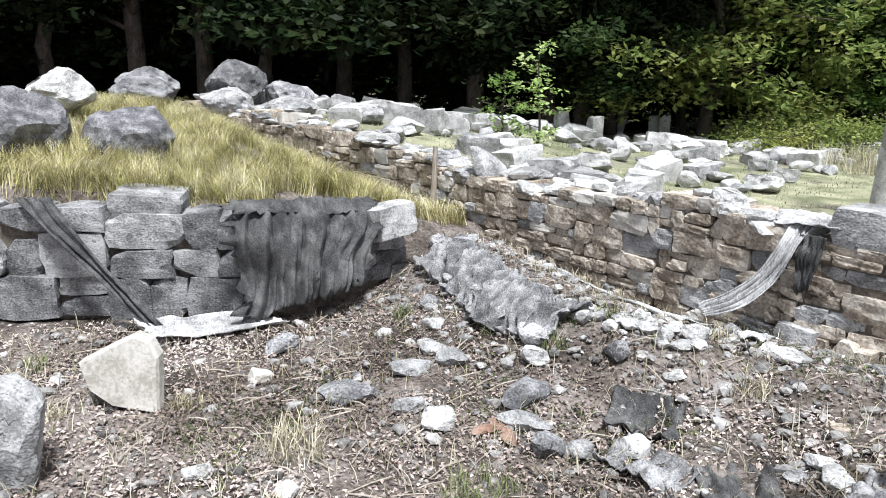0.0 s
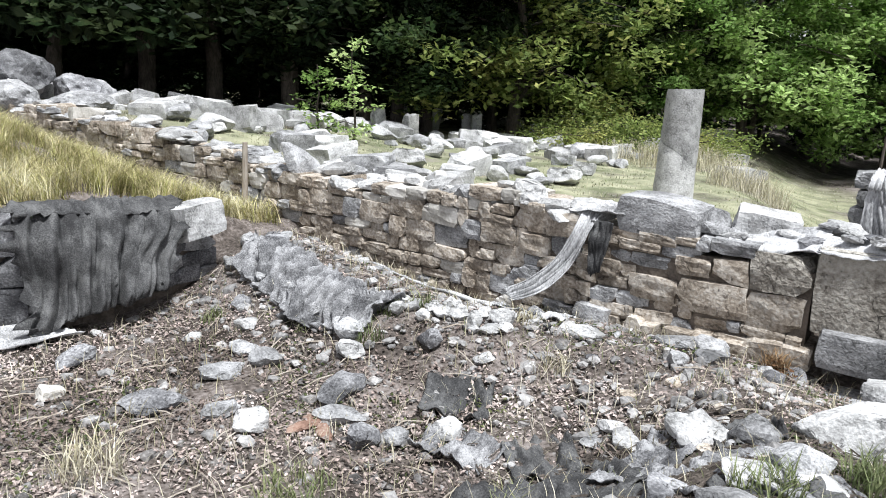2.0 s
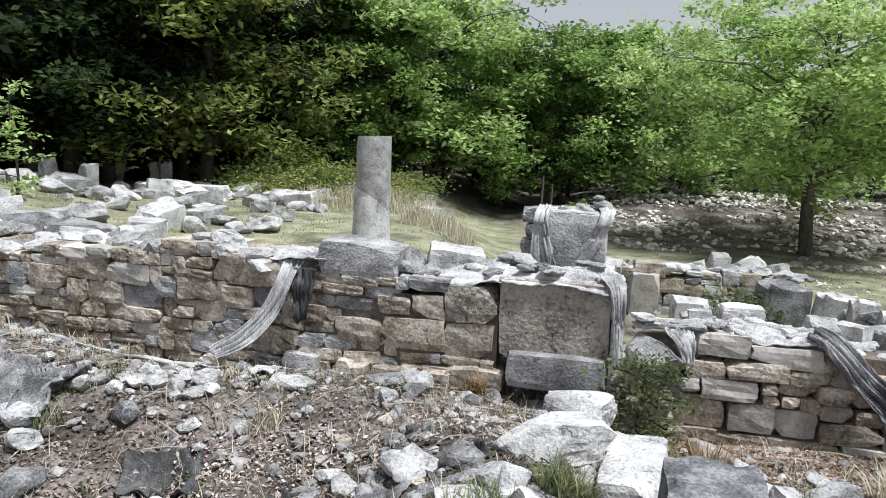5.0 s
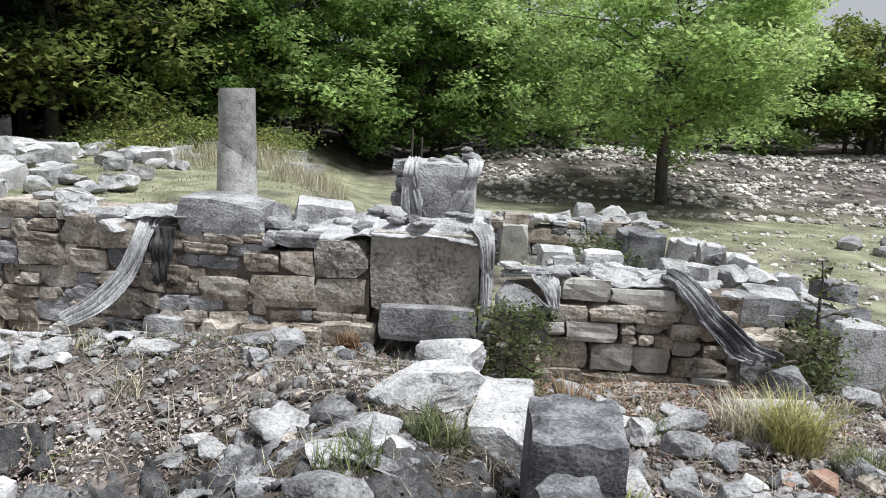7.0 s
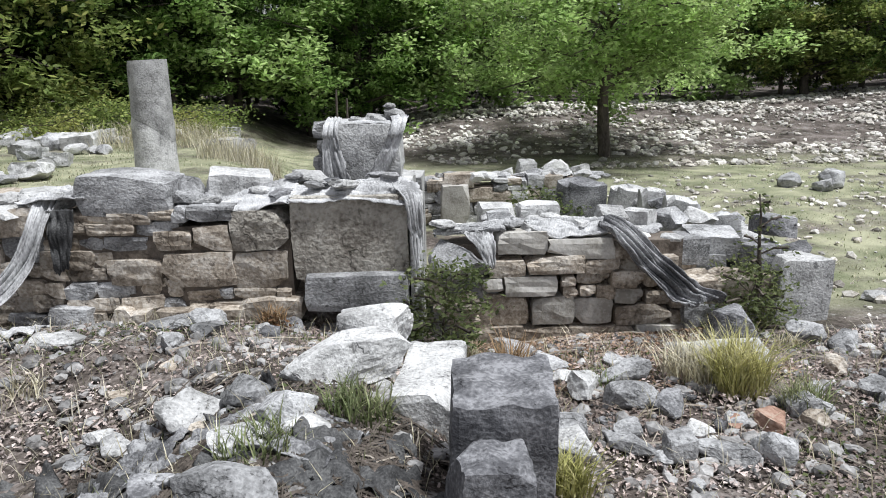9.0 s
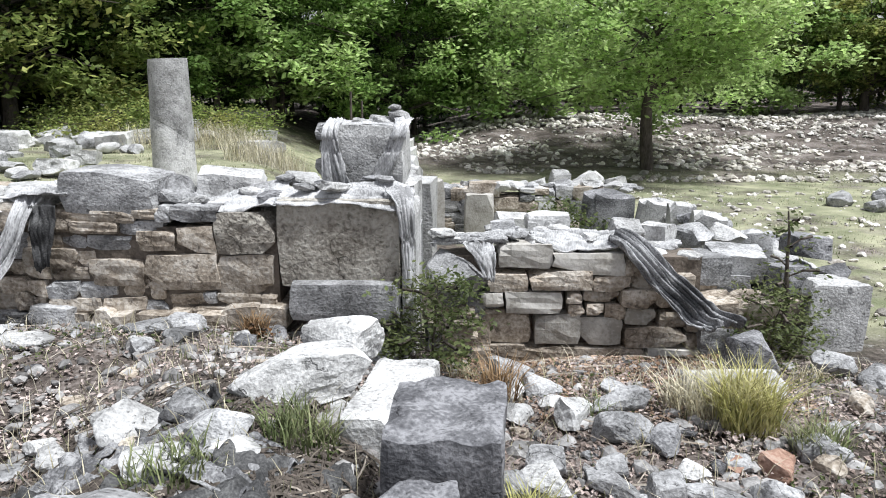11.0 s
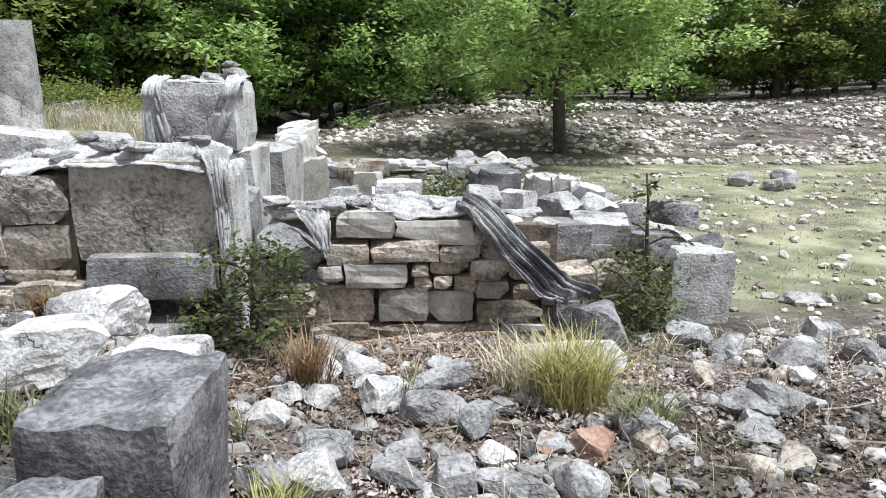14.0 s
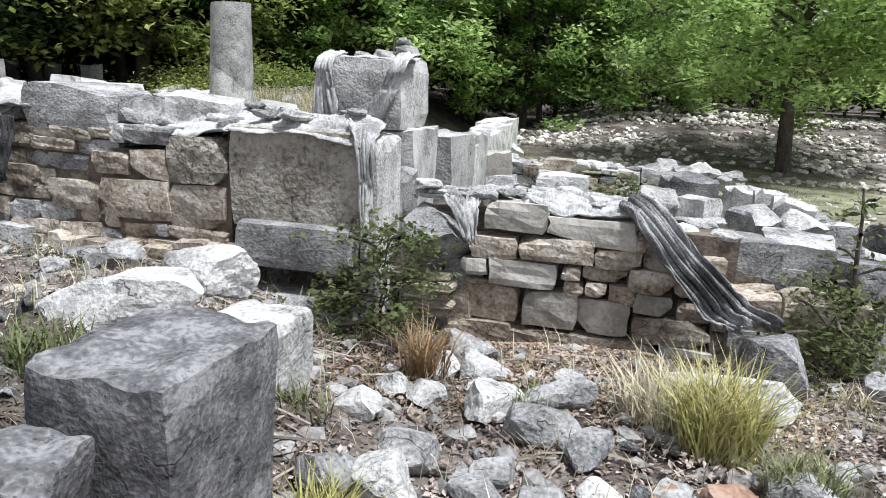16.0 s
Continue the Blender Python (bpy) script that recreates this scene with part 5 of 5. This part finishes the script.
# ---- plants ----
def leaf_cloud(centres, n, size, spread, seed):
    r = np.random.RandomState(seed)
    c = np.asarray(centres)
    pick = c[r.randint(0, len(c), n)]
    pos = pick + r.normal(0, 1, (n, 3)) * spread * np.array((1, 1, 0.5))
    d1 = r.normal(0, 1, (n, 3)) * np.array((1, 1, 0.45))
    d1 /= np.linalg.norm(d1, axis=1)[:, None]
    d2 = np.cross(d1, r.normal(0, 0.55, (n, 3)) + np.array((0, 0, 1.0)))
    d2 /= np.linalg.norm(d2, axis=1)[:, None]
    s = size * r.uniform(0.55, 1.25, (n, 1))
    vs = np.stack([pos - d1 * s, pos - d2 * s * 0.5, pos + d1 * s, pos + d2 * s * 0.5], 1).reshape(-1, 3)
    return vs, np.arange(n * 4).reshape(-1, 4)


def limb(bm, path, r0, r1, sides=7):
    rings = []
    for i, p in enumerate(path):
        d = (path[min(i + 1, len(path) - 1)] - path[max(i - 1, 0)]).normalized()
        u = d.orthogonal().normalized()
        w = d.cross(u)
        r = r0 + (r1 - r0) * i / (len(path) - 1)
        rings.append([bm.verts.new(p + u * math.cos(6.283 * k / sides) * r + w * math.sin(6.283 * k / sides) * r) for k in range(sides)])
    for a, b in zip(rings, rings[1:]):
        for k in range(sides):
            bm.faces.new([a[k], a[(k + 1) % sides], b[(k + 1) % sides], b[k]])


def make_tree(seed, height, radius, low, leaves, size, material, label, trunk_r=0.16, name="tree", category="tree", limbs=16, squash=0.8, clumps=4, spread=0.27):
    """Tapered trunk, curved limbs, and a crown of leaf clumps at the limbs' ends."""
    r = random.Random(seed)
    ob = thing(name, label, category)
    bm = bmesh.new()
    lean = Vector((r.uniform(-0.05, 0.05), r.uniform(-0.05, 0.05), 0)) * height
    trunk = [Vector((0, 0, -0.15)) + lean * (i / 7) ** 2 + Vector((r.uniform(-1, 1), r.uniform(-1, 1), 0)) * 0.02 * height * (i > 0) + Vector((0, 0, height * 0.92 * i / 7)) for i in range(8)]
    limb(bm, trunk, trunk_r, trunk_r * 0.2, 8)
    centres = []
    for i in range(limbs):
        t = low + (0.97 - low) * (i + r.random() * 0.8) / limbs
        p0 = trunk[min(6, int(t * 7))].lerp(trunk[min(7, int(t * 7) + 1)], t * 7 % 1)
        a = i * 2.4 + r.uniform(-0.5, 0.5)
        k = (t - low) / (1 - low)
        reach = radius * (0.45 + 0.65 * math.sin(math.pi * min(1, 0.22 + k * 0.78))) * r.uniform(0.75, 1.1)
        tip = p0 + Vector((math.cos(a) * reach, math.sin(a) * reach, reach * r.uniform(-0.1, 0.45) * squash))
        mid = p0.lerp(tip, 0.5) + Vector((0, 0, 0.12 * reach))
        limb(bm, [p0, p0.lerp(mid, 0.6), mid, tip], trunk_r * 0.35 * (1.1 - k), 0.012, 5)
        for c in range(clumps):
            q = p0.lerp(tip, 0.35 + 0.7 * (c + r.random()) / clumps)
            centres.append(q + Vector((r.gauss(0, 1), r.gauss(0, 1), r.gauss(0, 0.7))) * radius * 0.2)
    part("trunk", bm, BARK, ob, flat=False)
    vs, fs = leaf_cloud([tuple(c) for c in centres], leaves, size, radius * spread * 0.42, seed)
    link_part("crown", raw_mesh("crown", vs, fs.tolist(), material), ob)
    return ob


WOODLABEL = "leafy deciduous tree at the edge of the wood"
# inner trees (5 to 7) take darker leaves that stand for the wood's shade
kinds = [make_tree(101, 8.0, 2.7, 0.17, 15000, 0.105, LEAF, WOODLABEL), make_tree(102, 8.5, 2.6, 0.17, 15000, 0.105, LEAF_SHADE, "dark green leafy tree at the wood's edge, leaves darkened for shade"), make_tree(103, 7.2, 2.8, 0.17, 15000, 0.105, LEAF, WOODLABEL),
         make_tree(104, 9.0, 2.5, 0.15, 14000, 0.105, LEAF_SHADE, "dark green leafy tree at the wood's edge, leaves darkened for shade"), make_tree(105, 7.6, 3.0, 0.17, 15000, 0.105, LEAF_LIGHT, "light green leafy tree at the edge of the wood"),
         make_tree(106, 8.2, 2.8, 0.17, 8000, 0.14, LEAF_DEEP, "leafy tree inside the wood"), make_tree(107, 8.6, 2.7, 0.17, 8000, 0.14, LEAF_SHADE, "leafy tree inside the wood, shade put into its leaf colour"), make_tree(108, 8.6, 2.9, 0.03, 4200, 0.2, LEAF_SHADE, "leafy tree deep inside the wood, shade put into its leaf colour")]
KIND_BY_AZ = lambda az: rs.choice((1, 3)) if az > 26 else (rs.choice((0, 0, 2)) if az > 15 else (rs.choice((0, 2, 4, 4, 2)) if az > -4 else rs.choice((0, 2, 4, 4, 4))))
used = set()
for row, (dr, step) in enumerate(((0, 5.0), (3.2, 5.0), (7.5, 5.0), (13, 5.0))):
    az = -40.0 + row * 2
    while az < 92:
        r0 = float(np.interp(az, [-40, -8, 5, 25, 40, 92], [37, 33, 28, 23.5, 21.5, 21])) + dr + rs.uniform(-0.9, 0.9)
        x, y = -r0 * math.sin(radians(az)), r0 * math.cos(radians(az))
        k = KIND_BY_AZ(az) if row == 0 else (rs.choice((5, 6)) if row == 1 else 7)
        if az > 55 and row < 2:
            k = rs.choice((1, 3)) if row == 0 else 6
        s = rs.uniform(0.88, 1.12) * float(np.interp(az, [-14, -4, 22, 45], [0.72, 0.86, 1.02, 1.2]))
        m = pose(x, y, gz(x, y), 0, 0, rs.uniform(0, 360)) @ Matrix.Scale(s, 4)
        if k in used:
            t_ob = copy_thing(kinds[k], m)
        else:
            kinds[k].matrix_basis = m
            used.add(k)
        tagged(kinds[k], group="trees of the wood")
        az += step * rs.uniform(0.85, 1.15)
# shrubs added in the shaded gaps between the trunks; shade is in their colour
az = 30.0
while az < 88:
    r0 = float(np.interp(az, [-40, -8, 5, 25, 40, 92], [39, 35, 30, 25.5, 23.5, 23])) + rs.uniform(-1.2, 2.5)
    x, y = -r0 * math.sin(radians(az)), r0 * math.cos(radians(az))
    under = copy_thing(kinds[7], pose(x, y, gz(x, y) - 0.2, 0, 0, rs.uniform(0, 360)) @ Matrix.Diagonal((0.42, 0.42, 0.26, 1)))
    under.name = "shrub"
    tagged(under, "dark shrub added to fill the shaded gaps between the trunks", "shrub", "undergrowth")
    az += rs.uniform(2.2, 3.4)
for k in range(8):
    if k not in used:
        kinds[k].matrix_basis = pose(20 + 3 * k, 36, gz(20, 36))
lone = make_tree(120, 7.0, 3.8, 0.32, 38000, 0.095, LEAF_LIGHT, "broad leafy green tree standing alone in the meadow", 0.2, limbs=38, clumps=4, spread=0.22)
lone.matrix_basis = pose(4.9, 19.9, gz(4.9, 19.9), 0, 0, 40) @ Matrix.Scale(0.92, 4)

for sx_, sy_, h_ in ((-0.82, 8.5, 1.25), (-0.72, 8.6, 1.15)):
    stalk = thing("dry_stalk", "tall thin dry seed stalk rising behind the gate block", "plant", sx_, sy_, gz(sx_, sy_))
    bm = bmesh.new()
    limb(bm, [Vector((0, 0, -0.05)), Vector((0.01, 0, h_ * 0.5)), Vector((0.0, 0.01, h_ * 0.75)), Vector((0.01, 0, h_ - gz(sx_, sy_)))], 0.012, 0.008, 6)
    part("stem", bm, WOOD, stalk)
    bm = bmesh.new()
    limb(bm, [Vector((0, 0.01, h_ * 0.72)), Vector((0, 0.01, h_ * 0.85)), Vector((0.01, 0, h_ - gz(sx_, sy_)))], 0.02, 0.012, 6)
    part("seed_head", bm, BARK, stalk)

HERO = [(31, 21.0, 7.6, 3.6, LEAF_YELLOW, "large round tree with yellowing green leaves", 301), (14, 25.5, 7.8, 3.3, LEAF_LIGHT, "bright green leafy tree at the wood's edge", 302), (5, 27, 7.4, 3.3, LEAF, "bright green leafy tree at the wood's edge", 303),
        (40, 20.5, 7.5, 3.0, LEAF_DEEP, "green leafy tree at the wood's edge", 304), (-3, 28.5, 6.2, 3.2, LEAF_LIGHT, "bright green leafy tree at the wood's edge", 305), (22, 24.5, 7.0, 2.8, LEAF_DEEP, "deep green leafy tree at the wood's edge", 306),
        (-19, 33, 6.0, 3.0, LEAF_LIGHT, "bright green leafy tree at the wood's edge", 307), (-27, 34, 5.6, 2.8, LEAF_YELLOW, "yellow-green leafy tree at the wood's edge", 308)]
for az, r0, h, rad, material, label, seed in HERO:
    x, y = -r0 * math.sin(radians(az)), r0 * math.cos(radians(az))
    hero = make_tree(seed, h, rad, 0.14, 19000, 0.12, material, label, 0.2, limbs=26, clumps=4, spread=0.26)
    hero.matrix_basis = pose(x, y, gz(x, y), 0, 0, seed)
    tagged(hero, group="trees of the wood")

# dark sheet added beyond the trees; its colour stands for the wood's shade
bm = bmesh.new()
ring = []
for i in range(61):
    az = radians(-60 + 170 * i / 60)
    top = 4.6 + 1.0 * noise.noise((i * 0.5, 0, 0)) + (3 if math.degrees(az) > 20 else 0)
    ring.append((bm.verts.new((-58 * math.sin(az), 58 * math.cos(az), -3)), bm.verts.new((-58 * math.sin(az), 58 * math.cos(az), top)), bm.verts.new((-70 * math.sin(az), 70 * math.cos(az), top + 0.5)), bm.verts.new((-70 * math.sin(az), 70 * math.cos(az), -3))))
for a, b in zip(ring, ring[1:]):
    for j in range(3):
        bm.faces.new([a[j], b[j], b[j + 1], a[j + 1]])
backdrop = part("backdrop", bm, FARWOOD_SHADE)
tagged(backdrop, "dark sheet for the distant wood's shaded depth behind the trees", "woodland", kind="structure")


def bush(x, y, z, r, n, size, material, label, seed, h=None, name="shrub"):
    ob = make_tree(seed, h or r * 1.6, r, 0.05, n, size, material, label, 0.03 if name == "sapling" else 0.012, name, "shrub", limbs=14, squash=1.2, clumps=4, spread=0.5)
    ob.matrix_basis = pose(x, y, z, 0, 0, seed * 40)
    return ob


bush(0.26, 5.28, -0.46, 0.34, 2000, 0.024, LEAF_BUSH, "small green shrub growing at the foot of the gate pier", 201, 0.78)
bush(0.05, 5.32, -0.50, 0.2, 700, 0.02, LEAF_BUSH, "small green shrub growing at the foot of the gate pier", 202, 0.55)
bush(2.68, 5.8, -0.6, 0.3, 2200, 0.022, LEAF_BUSH, "dull green shrub beside the low wall", 203, 0.66)
bush(1.62, 9.3, -0.85, 0.44, 1500, 0.035, LEAF_BUSH, "green shrub inside the far room", 204, 1.0)
bush(-0.95, 5.32, -0.3, 0.14, 350, 0.018, LEAF_RUST, "rusty brown dry shrub at the wall's foot", 205, 0.24)
bush(2.86, 6.0, -0.6, 0.2, 260, 0.03, LEAF_BUSH, "thin young sapling beside the low wall", 206, 1.3, "sapling")
bush(-10.35, 10.0, 0.15, 0.4, 600, 0.055, LEAF, "thin young sapling among the ruins", 207, 1.95, "sapling")
bush(-9.5, 10.1, 0.15, 0.4, 700, 0.055, LEAF_LIGHT, "thin young sapling among the ruins", 208, 2.4, "sapling")
for i, (x, y, r) in enumerate([(-8.2, 16.6, 1.2), (-7.2, 16.9, 1.3), (-6.3, 17.4, 1.2), (-8.9, 17.6, 1.2), (-5.4, 18.2, 1.0), (-7.6, 17.8, 1.4)]):
    bush(x, y, gz(x, y) - 0.05, r, 3200, 0.05, LEAF_YELLOW, "low spreading bramble thicket at the meadow's edge", 210 + i, 0.62)
